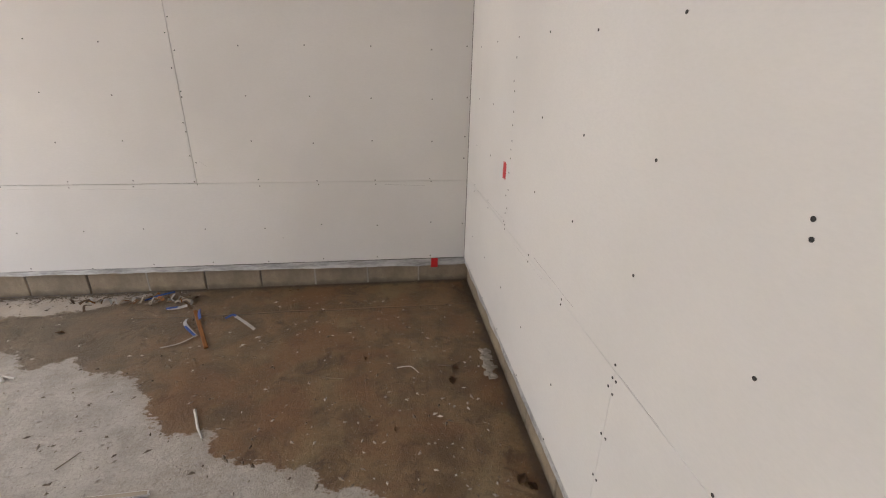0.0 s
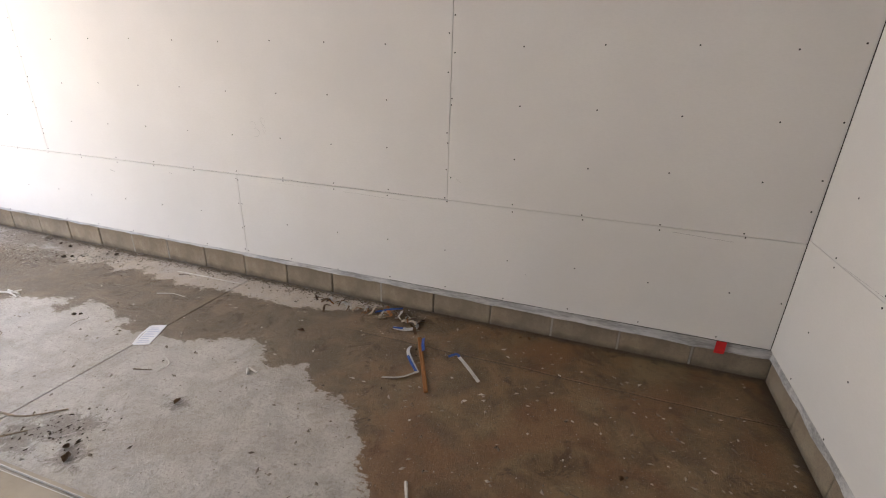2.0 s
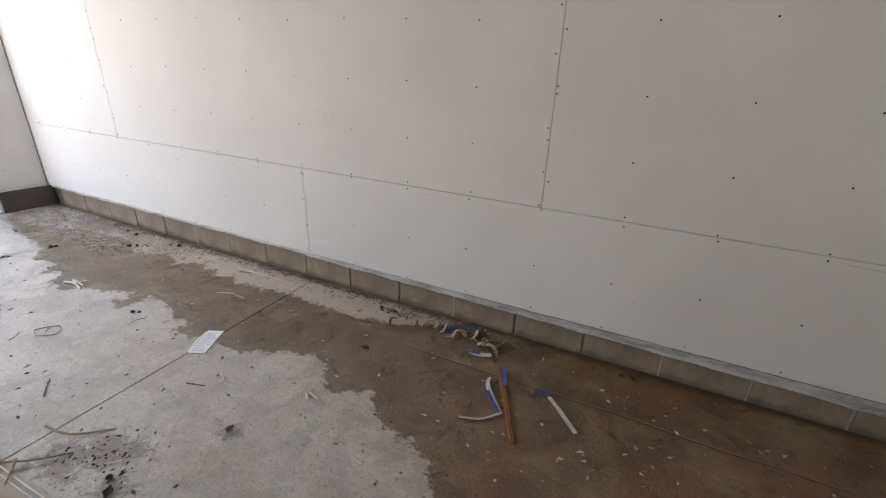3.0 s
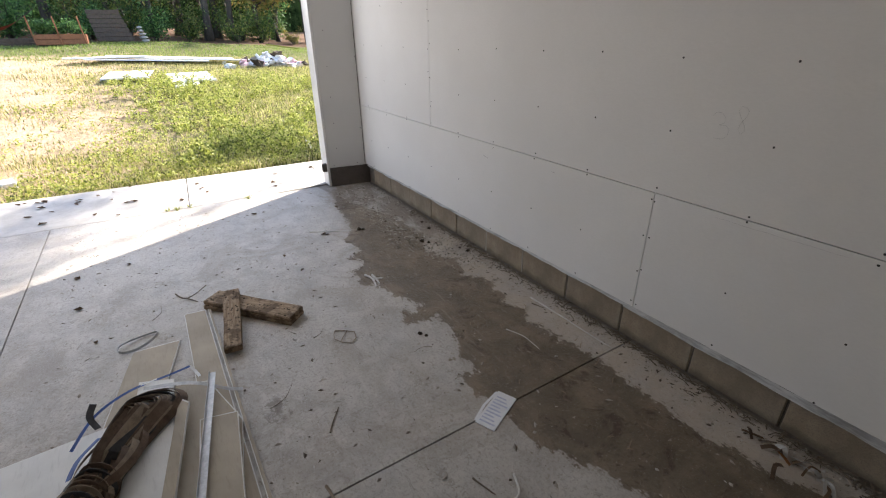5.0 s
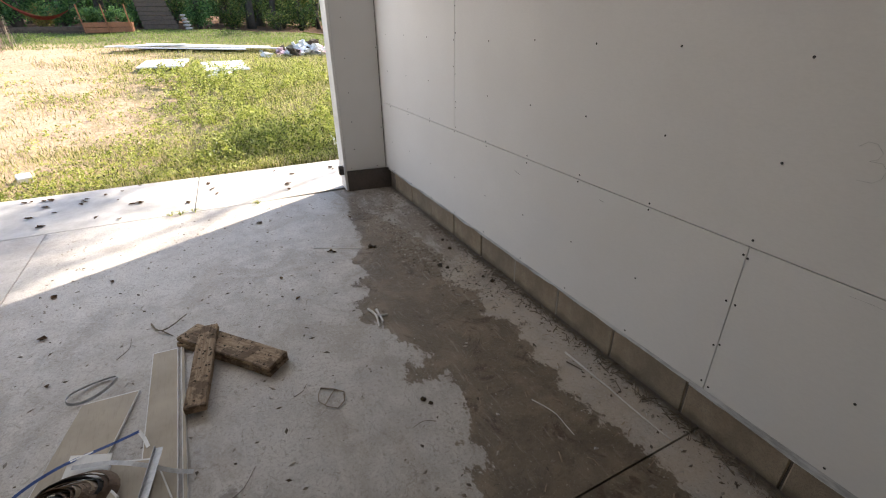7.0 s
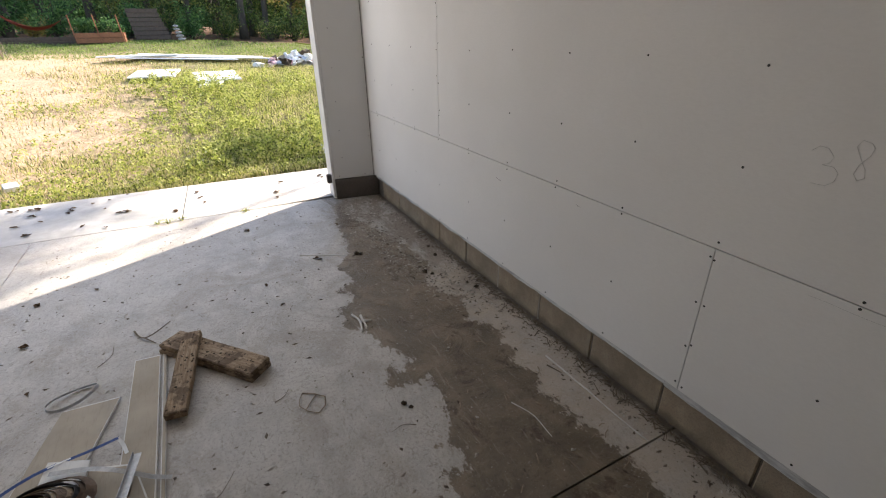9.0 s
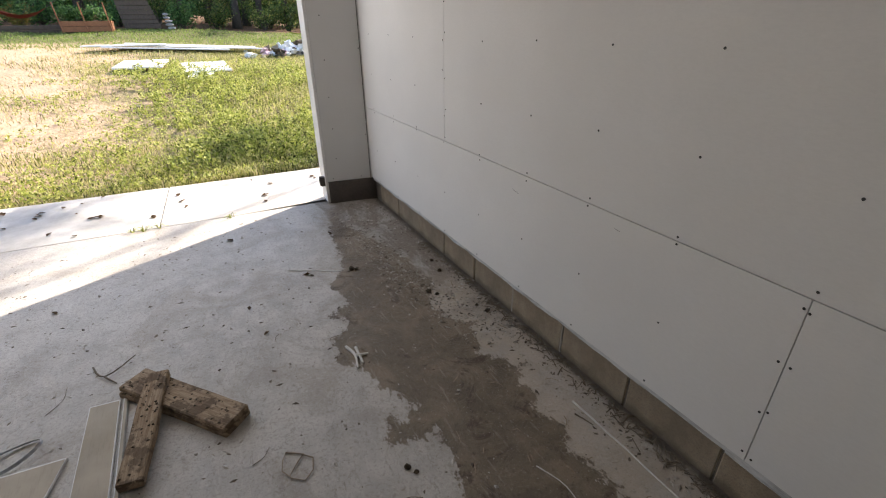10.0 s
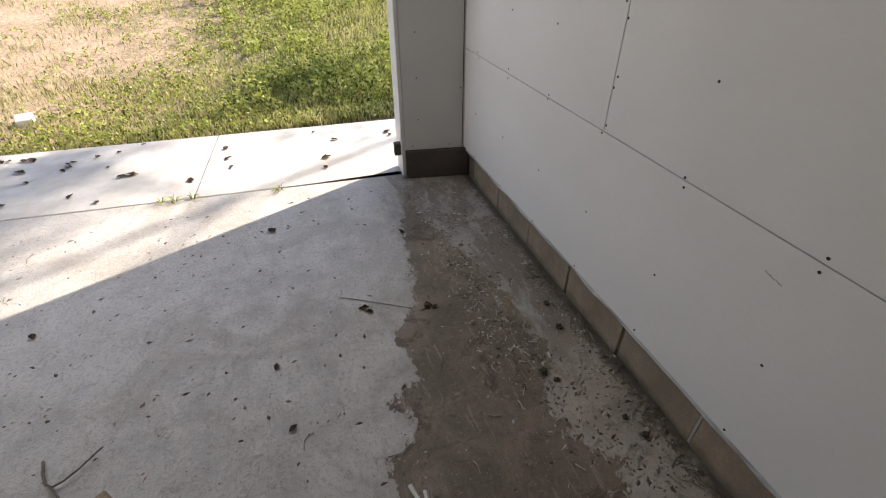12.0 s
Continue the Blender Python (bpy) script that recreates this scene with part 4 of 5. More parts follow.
def woods():
    rd = random.Random(21)
    protos = [tree(1, 9.0, 0.6, 5200, CROWN, "tall dark-trunked tree with green crown"), tree(2, 7.5, -0.8, 4800, CROWN, "leaning woodland tree with green crown"),
              tree(3, 6.0, 0.3, 4200, CROWN_WARM, "young tree with leaves turning orange")]
    spots = [(-25.6, 4.6), (-26.2, -4.4), (-27.0, 2.4), (-26.4, 7.2), (-27.6, -1.6), (-28.4, 5.4), (-28.0, -6.4), (-29.2, 0.6), (-30.0, 3.6), (-29.6, 8.6), (-30.4, -3.8), (-31.6, 6.6),
             (-32.0, 1.4), (-33.0, -7.2), (-33.6, 4.2), (-34.0, -1.4), (-35.0, 8.8), (-36.0, 2.6), (-37.0, -4.6), (-38.0, 6.0), (-40.0, -9.0), (-40.5, 1.0), (-25.9, 9.6), (-27.2, 12.0),
             (-29.0, 15.0), (-31.0, 11.8), (-27.0, -10.0), (-30.0, -12.0), (-34.0, 13.0), (-26.6, 6.0), (-27.4, 8.3)]
    for k, (x, y) in enumerate(spots):
        m = at_ground(x - 2.6, y, rd.uniform(0, 360), rd.uniform(0.85, 1.2))
        if k < 3:
            protos[k].matrix_basis = m
        else:
            copy_thing(protos[rd.choice((0, 0, 1, 1, 2))], m)
    bp = [bush(11, 1.1, 1900, BUSH, "dense green shrub at the lawn's edge"), bush(12, 1.3, 1700, CROWN, "dark green undergrowth shrub"), bush(13, 0.9, 1100, CROWN_WARM, "shrub with yellowing leaves")]
    bs = [(-25.6, 2.3, 0, 1.15), (-26.4, 3.6, 1, 1.0), (-25.6, -3.1, 2, 0.8), (-26.2, 0.0, 0, 1.0), (-26.9, -2.6, 0, 1.2), (-25.9, 5.6, 1, 0.9), (-26.8, 6.8, 1, 1.2), (-26.0, 8.2, 2, 1.0),
          (-28.0, 1.4, 1, 1.3), (-28.2, 3.9, 2, 1.3), (-28.5, -4.6, 0, 1.4), (-29.0, 6.3, 1, 1.5), (-28.8, -0.6, 1, 1.5), (-27.6, -6.2, 0, 1.3), (-31.0, 2.4, 1, 1.7), (-31.0, -2.2, 0, 1.7),
          (-31.2, 5.0, 1, 1.7), (-30.8, 8.0, 0, 1.6), (-32.5, 0.0, 1, 1.9), (-33.0, 7.0, 1, 1.9), (-33.0, -5.0, 0, 1.9), (-25.4, 10.5, 1, 1.2)]
    used = set()
    for x, y, k, s in bs:
        m = at_ground(x - 0.6, y, rd.uniform(0, 360), s)
        if k in used:
            copy_thing(bp[k], m)
        else:
            bp[k].matrix_basis = m
            used.add(k)
    # sparse tree beside the house, whose thin shade streaks the apron
    shade = tree(31, 12.5, 0.3, 12000, CROWN, "slender sparse tree beside the house", 0.45)
    shade.matrix_basis = at_ground(-12.3, 12.6, 40)
    # far wood, beyond all the trees
    bm = bmesh.new()
    n = 60
    low, high = [], []
    for k in range(n + 1):
        a = math.pi / 2 + math.pi * k / n
        x, y = 62 * math.cos(a), 62 * math.sin(a)
        low.append(bm.verts.new((x, y, 0)))
        high.append(bm.verts.new((x, y, 12 + 3 * noise.noise(Vector((k * 0.7, 0, 0))))))
    for k in range(n):
        bm.faces.new((low[k], low[k + 1], high[k + 1], high[k]))
    solid("backdrop", bm, WOODS_DARK, "distant dark woods", "woods", kind="structure")


woods()


# raised bed, timber edge, leaning boards, hammock, steps
def raised_bed():
    z = float(ground_z(-24, -0.7))
    b = thing("raised_bed", "reddish wooden raised garden bed with full green plants", "garden bed", pose(-24, -0.72, z))
    for k in range(2):
        part("front_board", box(0.36, 0.4, -0.72, 0.74, 0.02 + 0.17 * k, 0.18 + 0.17 * k, 0.006), BED_WOOD, b)
        part("back_board", box(-0.4, -0.36, -0.72, 0.74, 0.02 + 0.17 * k, 0.18 + 0.17 * k, 0.006), BED_WOOD, b)
        for y in (-0.72, 0.7):
            part("side_board", box(-0.36, 0.36, y, y + 0.04, 0.02 + 0.17 * k, 0.18 + 0.17 * k, 0.006), BED_WOOD, b)
    part("soil", box(-0.36, 0.36, -0.68, 0.7, 0.0, 0.28), SOIL, b)
    for y in (-0.72, 0.0, 0.7):
        part("stake", tube([(0.42, y, 0), (0.42, y - 0.06, 0.92)], 0.022, 5), BED_WOOD, b)
    V, F = leaf_cloud([(x, y, 0.5 + 0.15 * (j % 2)) for j, (x, y) in enumerate([(-0.2, -0.5), (0.1, -0.25), (-0.1, 0.05), (0.15, 0.3), (-0.15, 0.5), (0.1, -0.55)])], [0.2, 0.3], 2600, 0.045, np.random.default_rng(5))
    part("greenery", raw("greenery", V, F, BUSH), BUSH, b, "leafy green vegetables")


def timber_edge():
    t = thing("timber_edging", "low dark reddish timber retaining edge", "garden edging", pose(-24.5, -1.2, float(ground_z(-24.5, -2.4))))
    for k in range(2):
        part("timber", box(-0.07, 0.07, -4.6, -0.3, -0.04 + 0.14 * k, 0.095 + 0.14 * k, 0.012), OLD_WOOD, t)


def leaning_boards():
    t = thing("board_stack", "old dark wooden boards leaning at the wood's edge", "board fence", pose(-25.5, 0.85, float(ground_z(-25.5, 0.85)), 0, -12, 0))
    for k in range(7):
        part("board", box(-0.015, 0.015, -0.62 - 0.02 * k, 0.64 - 0.05 * k, 0.03 + 0.165 * k, 0.185 + 0.165 * k, 0.005), OLD_WOOD, t)
    for y in (-0.45, 0.3):
        part("batten", box(-0.05, -0.016, y, y + 0.06, 0.0, 1.2, 0.005), OLD_WOOD, t)


def hammock():
    z = float(ground_z(-26, -3))
    bm, rows = bmesh.new(), []
    for k in range(17):
        f = k / 16
        y, zz = -1.0 + 2.0 * f, 0.45 + 1.6 * (f - 0.62) ** 2
        w = 0.05 + 0.32 * math.sin(math.pi * f)
        rows.append([bm.verts.new((w * s, y, zz - 0.12 * (1 - s * s) * math.sin(math.pi * f))) for s in (-1, -0.5, 0, 0.5, 1)])
    for a, b in zip(rows, rows[1:]):
        for j in range(4):
            bm.faces.new((a[j], b[j], b[j + 1], a[j + 1]))
    bmesh.ops.solidify(bm, geom=bm.faces[:], thickness=0.012)
    h = thing("hammock", "rust-red cloth hammock slung between trees", "hammock", pose(-25.8, -3.05, z))
    part("cloth", bm, CLOTH_RED, h, smooth=True)
    part("rope", tube([(0, -1.0, 1.06), (0, -1.7, 1.6)], 0.012, 5), BARK, h)
    part("rope", tube([(0, 1.0, 0.68), (0, 1.6, 1.1)], 0.012, 5), BARK, h)


def stone_steps():
    z = float(ground_z(-24.9, 1.85))
    t = thing("stone_stack", "small stack of grey stones by the shrub", "stones", pose(-24.9, 1.85, z))
    for k in range(5):
        part("stone", blob(0.17 - 0.012 * k, 0.42, 0.25, k), STONE, t, at=pose(0.0, -0.03 * k, 0.06 + 0.12 * k, 0, 0, 40 * k))


raised_bed(), timber_edge(), leaning_boards(), hammock(), stone_steps()


def rest(x, y, dz=0.0):
    return float(ground_z(x, y)) + dz


# white building boards and foam sheets on the grass
def white_boards():
    rd = random.Random(3)
    for k, (x, y0, y1, dz) in enumerate(((-18.2, 0.1, 3.2, 0.02), (-18.4, 0.4, 3.6, 0.06), (-18.65, -0.1, 2.7, 0.02), (-18.3, -0.35, 1.6, 0.1), (-18.5, 1.4, 4.3, 0.1), (-18.8, 0.6, 4.0, 0.06))):
        zm = rest(x, (y0 + y1) / 2, dz + 0.05)
        drop = math.degrees(math.atan((rest(x, y1) - rest(x, y0)) / (y1 - y0)))
        b = box(-0.17, 0.17, -(y1 - y0) / 2, (y1 - y0) / 2, -0.012, 0.018, 0.004)
        solid("trim_board", b, PLASTIC_WHITE, "long white trim board stacked on the grass", "board", pose(x, (y0 + y1) / 2, zm, drop, 0, rd.uniform(-2, 2)), "boards in the yard")
    for x, y, w, l, dz in ((-15.4, 1.08, 0.95, 1.25, 0.1), (-14.9, 2.35, 0.95, 1.2, 0.06), (-14.25, 2.2, 0.5, 0.75, 0.04)):
        tilt = math.degrees(math.atan((rest(x + 0.5, y) - rest(x - 0.5, y))))
        b = box(-l / 2, l / 2, -w / 2, w / 2, 0.0, 0.035, 0.004)
        solid("foam_sheet", b, PLASTIC_WHITE, "white insulation sheet lying in the weeds", "foam sheet", pose(x, y, rest(x, y, dz), 0, -tilt, random.uniform(-8, 8)), "sheets in the yard")
    solid("foam_scrap", box(-0.08, 0.08, -0.07, 0.07, -0.02, 0.06, 0.008), PLASTIC_WHITE, "small white foam block at the grass edge", "foam block", pose(-8.75, -0.32, rest(-8.75, -0.32, 0.02), 0, 8, 20))
    solid("lath", box(-0.4, 0.4, -0.02, 0.02, -0.008, 0.012, 0.003), PLASTIC_WHITE, "pale wooden lath lying in grass", "lath", pose(-8.75, 3.28, rest(-8.7, 3.28, 0.06), 0, 0, 170))
    solid("bamboo_pole", tube([(0, -0.6, 0.12), (0, 0.5, -0.04)], 0.022, 6), WEED, "green pole lying over the debris heap", "pole", pose(-19.0, 5.75, rest(-19, 5.75, 0.5)))


def debris_heap():
    rd = random.Random(8)
    for k in range(64):
        x, y = -17.9 + rd.gauss(0, 0.32), 4.95 + rd.gauss(0, 0.5)
        h = 0.34 * math.exp(-((x + 17.9) ** 2 + (y - 4.95) ** 2) / 0.5)
        m, what = rd.choice(((PLASTIC_WHITE, "crumpled white wrapping"), (PLASTIC_WHITE, "crumpled white wrapping"), (PLASTIC_WHITE, "crumpled white wrapping"), (STUCCO_PINK, "faded pink insulation scrap"), (TAN, "torn brown cardboard scrap"), (SOIL, "dark rubbish lump")))
        bm = blob(rd.uniform(0.06, 0.17), 0.5, 1.2, k, 2)
        solid("rubbish", bm, m, what + " on the yard heap", "rubbish", pose(x, y, rest(x, y, 0.05 + h * rd.random()), rd.uniform(-40, 40), rd.uniform(-40, 40), rd.uniform(0, 360)), "rubbish heap")


white_boards(), debris_heap()

# dry stalks standing at the far side of the yard
bm = bmesh.new()
rd = random.Random(4)
for k in range(220):
    x, y = -20.0 + rd.gauss(0, 0.3), -3.4 + rd.gauss(0, 0.3)
    z = rest(x, y)
    tube([(x, y, z), (x + rd.uniform(-0.1, 0.1), y + rd.uniform(-0.1, 0.1), z + rd.uniform(0.3, 0.95))], [0.008, 0.003], 3, bm)
solid("dry_weeds", bm, STRAP_PALE, "tall dry weed stalks", "weeds", kind="stuff")

# ---------------------------------------------------------------- things on the slab
STRIP_T = 0.0127


def offcut(corners, z0, label, face=None, tip=(0, 0, 0)):
    """A drywall offcut: gypsum core with paper on both faces."""
    cx, cy = sum(c[0] for c in corners) / len(corners), sum(c[1] for c in corners) / len(corners)
    loc = [(x - cx, y - cy) for x, y in corners]
    t = thing("drywall_offcut", label, "drywall scrap", pose(cx, cy, z0, *tip), "drywall offcuts on the slab")
    part("gypsum_core", prism(loc, 0.0006, STRIP_T - 0.0006, 0.001), GYPSUM, t, "white broken gypsum core")
    inner = [(x - math.copysign(0.007, x), y - math.copysign(min(0.004, abs(y) * 0.3), y)) for x, y in loc]
    part("face_paper", prism(inner, STRIP_T - 0.0006, STRIP_T, 0), face or TAN, t)
    part("back_paper", prism(inner, 0.0, 0.0006, 0), WHITE_FACE, t)
    return t


offcut([(-4.42, 1.185), (-4.41, 1.30), (-2.6, 1.315), (-0.95, 1.37), (-0.97, 1.19), (-2.5, 1.17)], 0.001, "long tan drywall strip lying on the slab")
offcut([(-4.44, 1.312), (-4.435, 1.324), (-2.6, 1.346), (-0.905, 1.396), (-0.9, 1.378), (-2.6, 1.331)], 0.001, "narrow drywall sliver beside a longer strip")
offcut([(-4.17, 0.93), (-4.155, 1.145), (-3.55, 1.0), (-2.9, 0.86), (-2.95, 0.64), (-3.6, 0.80)], 0.002, "wide tan drywall offcut under the strap bundle")
offcut([(-3.72, 1.09), (-3.66, 1.24), (-2.62, 1.03), (-2.66, 0.87)], 0.030, "tan drywall offcut stacked in the pile", None, (1, 1, 0))
offcut([(-3.80, 0.96), (-3.74, 1.10), (-2.35, 0.99), (-2.42, 0.80)], 0.046, "white-faced drywall offcut on top of the pile", WHITE_FACE, (0, 1.2, 0))
offcut([(-3.63, 1.25), (-3.36, 1.325), (-2.45, 1.17), (-2.5, 1.05)], 0.017, "tan drywall offcut leaning on the strip", None, (-2, 0.5, 0))
offcut([(-3.42, 1.17), (-3.38, 1.315), (-2.47, 1.21), (-2.5, 1.065)], 0.044, "pale tan drywall offcut in the pile", None, (1.5, 0, 0))
offcut([(-3.6, 0.48), (-3.62, 0.86), (-3.0, 0.84), (-2.9, 0.45)], 0.016, "white-faced drywall sheet scrap under straps", WHITE_FACE)
offcut([(-2.9, 1.02), (-2.85, 1.165), (-1.9, 1.15), (-1.92, 0.99)], 0.015, "white drywall offcut at the pile's end", WHITE_FACE)
offcut([(-3.56, 1.12), (-3.5, 1.155), (-2.9, 1.02), (-2.95, 0.98)], 0.064, "slim brown paper-faced drywall sliver", None, (18, 0, 0))


def corner_bead():
    t = thing("corner_bead", "galvanised metal corner bead lying on the pile", "corner bead", pose(-3.68, 1.245, 0.078, 0, 0.4, -10.5))
    bm = bmesh.new()
    for y0, y1, z0, z1 in ((0, 0.028, 0, 0.0012), (0, 0.0012, 0, 0.014)):
        box(0, 1.1, y0, y1, z0, z1, 0, bm)
    part("flange", bm, METAL, t)
    part("nose", tube([(0, 0, 0), (1.1, 0, 0)], 0.003, 6), METAL, t)


corner_bead()


def wavy(points, n=24, jitter=0.0, seed=0):
    """A smooth line through a few points."""
    P = [Vector(p) for p in points]
    out = []
    for k in range(n + 1):
        u = k / n * (len(P) - 1)
        i = min(int(u), len(P) - 2)
        f = u - i
        p0, p1, p2, p3 = P[max(i - 1, 0)], P[i], P[i + 1], P[min(i + 2, len(P) - 1)]
        q = 0.5 * (2 * p1 + (p2 - p0) * f + (2 * p0 - 5 * p1 + 4 * p2 - p3) * f * f + (3 * p1 - p0 - 3 * p2 + p3) * f ** 3)
        out.append(q + jitter * Vector((noise.noise(q * 9 + Vector((seed, 0, 0))), noise.noise(q * 9 + Vector((0, seed, 0))), 0)))
    return out


def strap_bundle():
    rd = random.Random(2)
    t = thing("strap_bundle", "coiled brown webbing straps tied in a bundle", "straps", pose(-3.33, 0.86, 0.064, 0, 0, 152))
    # nested horseshoe loops of wide webbing, gathered where they are tied
    tones = (STRAP, STRAP_PALE, STRAP, STRAP, STRAP_PALE, STRAP_BLACK, STRAP)
    for k in range(15):
        b, reach = 0.012 + 0.0072 * k, 0.17 + 0.0085 * k
        top = 0.115 - 0.0062 * k
        pts = []
        for j in range(29):
            u = -1.0 + 2.0 * j / 28
            if abs(u) > 0.4:
                f = (abs(u) - 0.4) / 0.6
                x, y = reach - (reach + 0.2) * f, math.copysign(b * (1 - 0.62 * f), u)
            else:
                a = u / 0.4 * math.pi / 2
                x, y = reach + b * 0.8 * math.cos(a), b * math.sin(a)
            pts.append((x, y - 0.35 * (x - 0.05) ** 2 + 0.004 * math.sin(9 * x + k), top - 0.03 * (abs(u) > 0.75) + 0.006 * math.sin(5 * u + k)))
        part("strap", ribbon(pts, rd.uniform(0.034, 0.044), 0.0022, rd.uniform(0.75, 1.15)), tones[k % 7], t)
    # slack outer loops spilling beside the knot
    for k in range(6):
        pts = [(-0.16 + 0.03 * k + (0.1 + 0.012 * k) * math.cos(u), 0.02 - 0.01 * k + (0.05 + 0.007 * k) * math.sin(u), 0.03 + 0.008 * k + 0.02 * math.sin(u + k)) for u in [0.5 + 5.4 * j / 24 for j in range(25)]]
        part("strap", ribbon(pts, 0.028, 0.002, 0.5 + 0.1 * k), tones[(k + 4) % 7], t)
    # wraps that tie them
    for k in range(6):
        x = -0.2 + 0.022 * k
        pts = [(x + 0.014 * math.sin(u), -0.03 + 0.062 * math.cos(u), 0.05 + 0.06 * math.sin(u)) for u in [math.tau * j / 20 for j in range(21)]]
        part("tie", ribbon(pts, 0.022, 0.002, 1.57 + rd.uniform(-0.3, 0.3)), (STRAP_BLACK, STRAP_PALE, STRAP, STRAP_PALE, STRAP_BLACK, STRAP)[k], t)
    for pts, m, w in (([(-0.2, 0.06, 0.05), (-0.26, 0.14, 0.03), (-0.24, 0.22, 0.01)], BLUE, 0.02), ([(0.1, 0.085, 0.05), (0.0, 0.1, 0.05), (-0.08, 0.085, 0.045)], BLUE, 0.022),
                      ([(0.1, 0.07, 0.1), (0.13, 0.11, 0.13), (0.18, 0.12, 0.15)], STRAP_BLACK, 0.024)):
        part("strap_end", ribbon(wavy(pts, 12), w, 0.002, 0.4), m, t, "loose blue strap end" if m is BLUE else "")


strap_bundle()

band = thing("printed_band", "blue and white printed plastic band trailing off the pile", "plastic band")
main_band = part("band", ribbon(wavy([(-3.52, 0.72, 0.05), (-3.66, 0.80, 0.075), (-3.74, 0.93, 0.085), (-3.82, 1.08, 0.045), (-3.86, 1.17, 0.03)], 24), 0.012, 0.001, 0.3), BLUE, band)
part("band_end", ribbon(wavy([(-3.86, 1.165, 0.031), (-3.82, 1.185, 0.02), (-3.77, 1.2, 0.016)], 8), 0.014, 0.001, 0.2), PLASTIC_WHITE, band, "white torn band end")
for k in range(7):
    f = k / 7
    part("print", box(-0.004, 0.004, -0.005, 0.005, 0, 0.0006), PLASTIC_WHITE, main_band, "illegible white print", pose(-3.755 - 0.035 * f, 0.975 + 0.06 * f, 0.0845 - 0.018 * f, 0, 0, 25))
band2 = thing("grey_band", "grey plastic strapping band lying across the offcuts", "plastic band")
part("band", ribbon(wavy([(-3.72, 0.98, 0.085), (-3.68, 1.1, 0.085), (-3.62, 1.2, 0.085), (-3.58, 1.3, 0.035), (-3.56, 1.36, 0.018)], 20), 0.017, 0.001, 0.2), METAL, band2)
loop = thing("strap_loop", "thin grey plastic strap forming a loop on the slab", "plastic band")
pts = [(-4.255 + 0.035 * math.cos(u) - 0.055 * math.sin(u), 0.95 + 0.095 * math.sin(u + 0.5), 0.016 + 0.007 * math.sin(u * 2)) for u in [math.tau * j / 28 for j in range(29)]]
part("band", ribbon(pts, 0.013, 0.0012, 1.2), METAL, loop)


def lumber(corner, length, width, height, at, label):
    t = thing("board_scrap", label, "board", at, "muddy lumber scraps")
    bm = box(-length / 2, length / 2, -width / 2, width / 2, 0, height, 0.004, None, 2)
    bmesh.ops.subdivide_edges(bm, edges=[e for e in bm.edges if e.calc_length() > length * 0.5], cuts=10)
    for v in bm.verts:
        v.co += Vector((0, 0.003 * noise.noise(v.co * 6), 0.003 * noise.noise(v.co * 7 + Vector((4, 0, 0)))))
    plank = part("plank", bm, LUMBER, t)
    rd = random.Random(corner)
    V, F = [], []
    for k in range(95):
        x, y = rd.uniform(-0.48, 0.48) * length, rd.uniform(-0.45, 0.45) * width
        s, a = 0.002 + 0.008 * rd.random() ** 2, rd.uniform(0, math.tau)
        i = len(V)
        V += [(x + s * math.cos(a), y + s * math.sin(a), height), (x + s * math.cos(a + 2), y + s * 0.7 * math.sin(a + 2), height), (x + s * math.cos(a + 4.1), y + s * math.sin(a + 4.1), height), (x, y, height + s * 0.6)]
        F += [(i, i + 1, i + 3), (i + 1, i + 2, i + 3), (i + 2, i, i + 3)]
    tagged(part("dried_mud", raw("dried_mud", V, F, SOIL), SOIL, plank, "dark dried mud crumbs"), kind="stuff")
    return t


lumber(1, 0.62, 0.135, 0.028, pose(-4.245, 1.545, 0.001, 0, 0, 40.5), "muddy weathered board lying flat on the slab")
lumber(4, 0.62, 0.135, 0.024, pose(-4.25, 1.548, 0.031, 0, 0, 39.5), "muddy board stacked on another board")
lumber(7, 0.56, 0.088, 0.04, pose(-4.15, 1.42, 0.034, 0, 4.2, -9), "muddy timber offcut propped across another board")

# paper pad on the saw cut
pad = thing("paper_booklet", "white printed paper booklet lying on the slab", "booklet", pose(-2.818, 2.285, 0.001, 0, 0, 24))
pages = part("pages", box(-0.047, 0.047, -0.11, 0.11, 0, 0.004, 0.0008), PAPER, pad)
for k in range(9):
    part("print", box(-0.036, 0.036 - 0.012 * (k % 3), -0.09 + 0.02 * k, -0.082 + 0.02 * k, 0.004, 0.0044), INK, pages, "illegible pale blue print")
part("fold", ribbon([(-0.05, 0.1, 0.002), (-0.06, 0.0, 0.003), (-0.05, -0.1, 0.002)], 0.012, 0.001), PAPER, pad)


# strips and litter by the block
def strip(name, pts, w, mat, label, cat, tilt=0.25, group=""):
    return solid(name, ribbon(wavy([(x, y, z) for x, y, z in pts], 12), w * 0.72, 0.0016, tilt), mat, label, cat, group=group)


solid("wood_stake", box(-0.26, 0.26, -0.012, 0.012, 0.001, 0.014, 0.003), RUSTY, "orange stained wooden stake lying on wet slab", "stake", pose(-1.14, 2.64, 0, 0, 0, -64))
lt = "litter strips beside the block"
strip("plastic_strip", [(-1.27, 2.77, 0.006), (-1.25, 2.69, 0.012), (-1.13, 2.54, 0.008)], 0.03, METAL, "bent grey plastic strip on wet slab", "plastic strip", 0.4, lt)
strip("plastic_strip", [(-1.24, 2.66, 0.016), (-1.19, 2.60, 0.014), (-1.14, 2.545, 0.013)], 0.02, BLUE, "blue printed plastic strip on wet slab", "plastic strip", 0.3, lt)
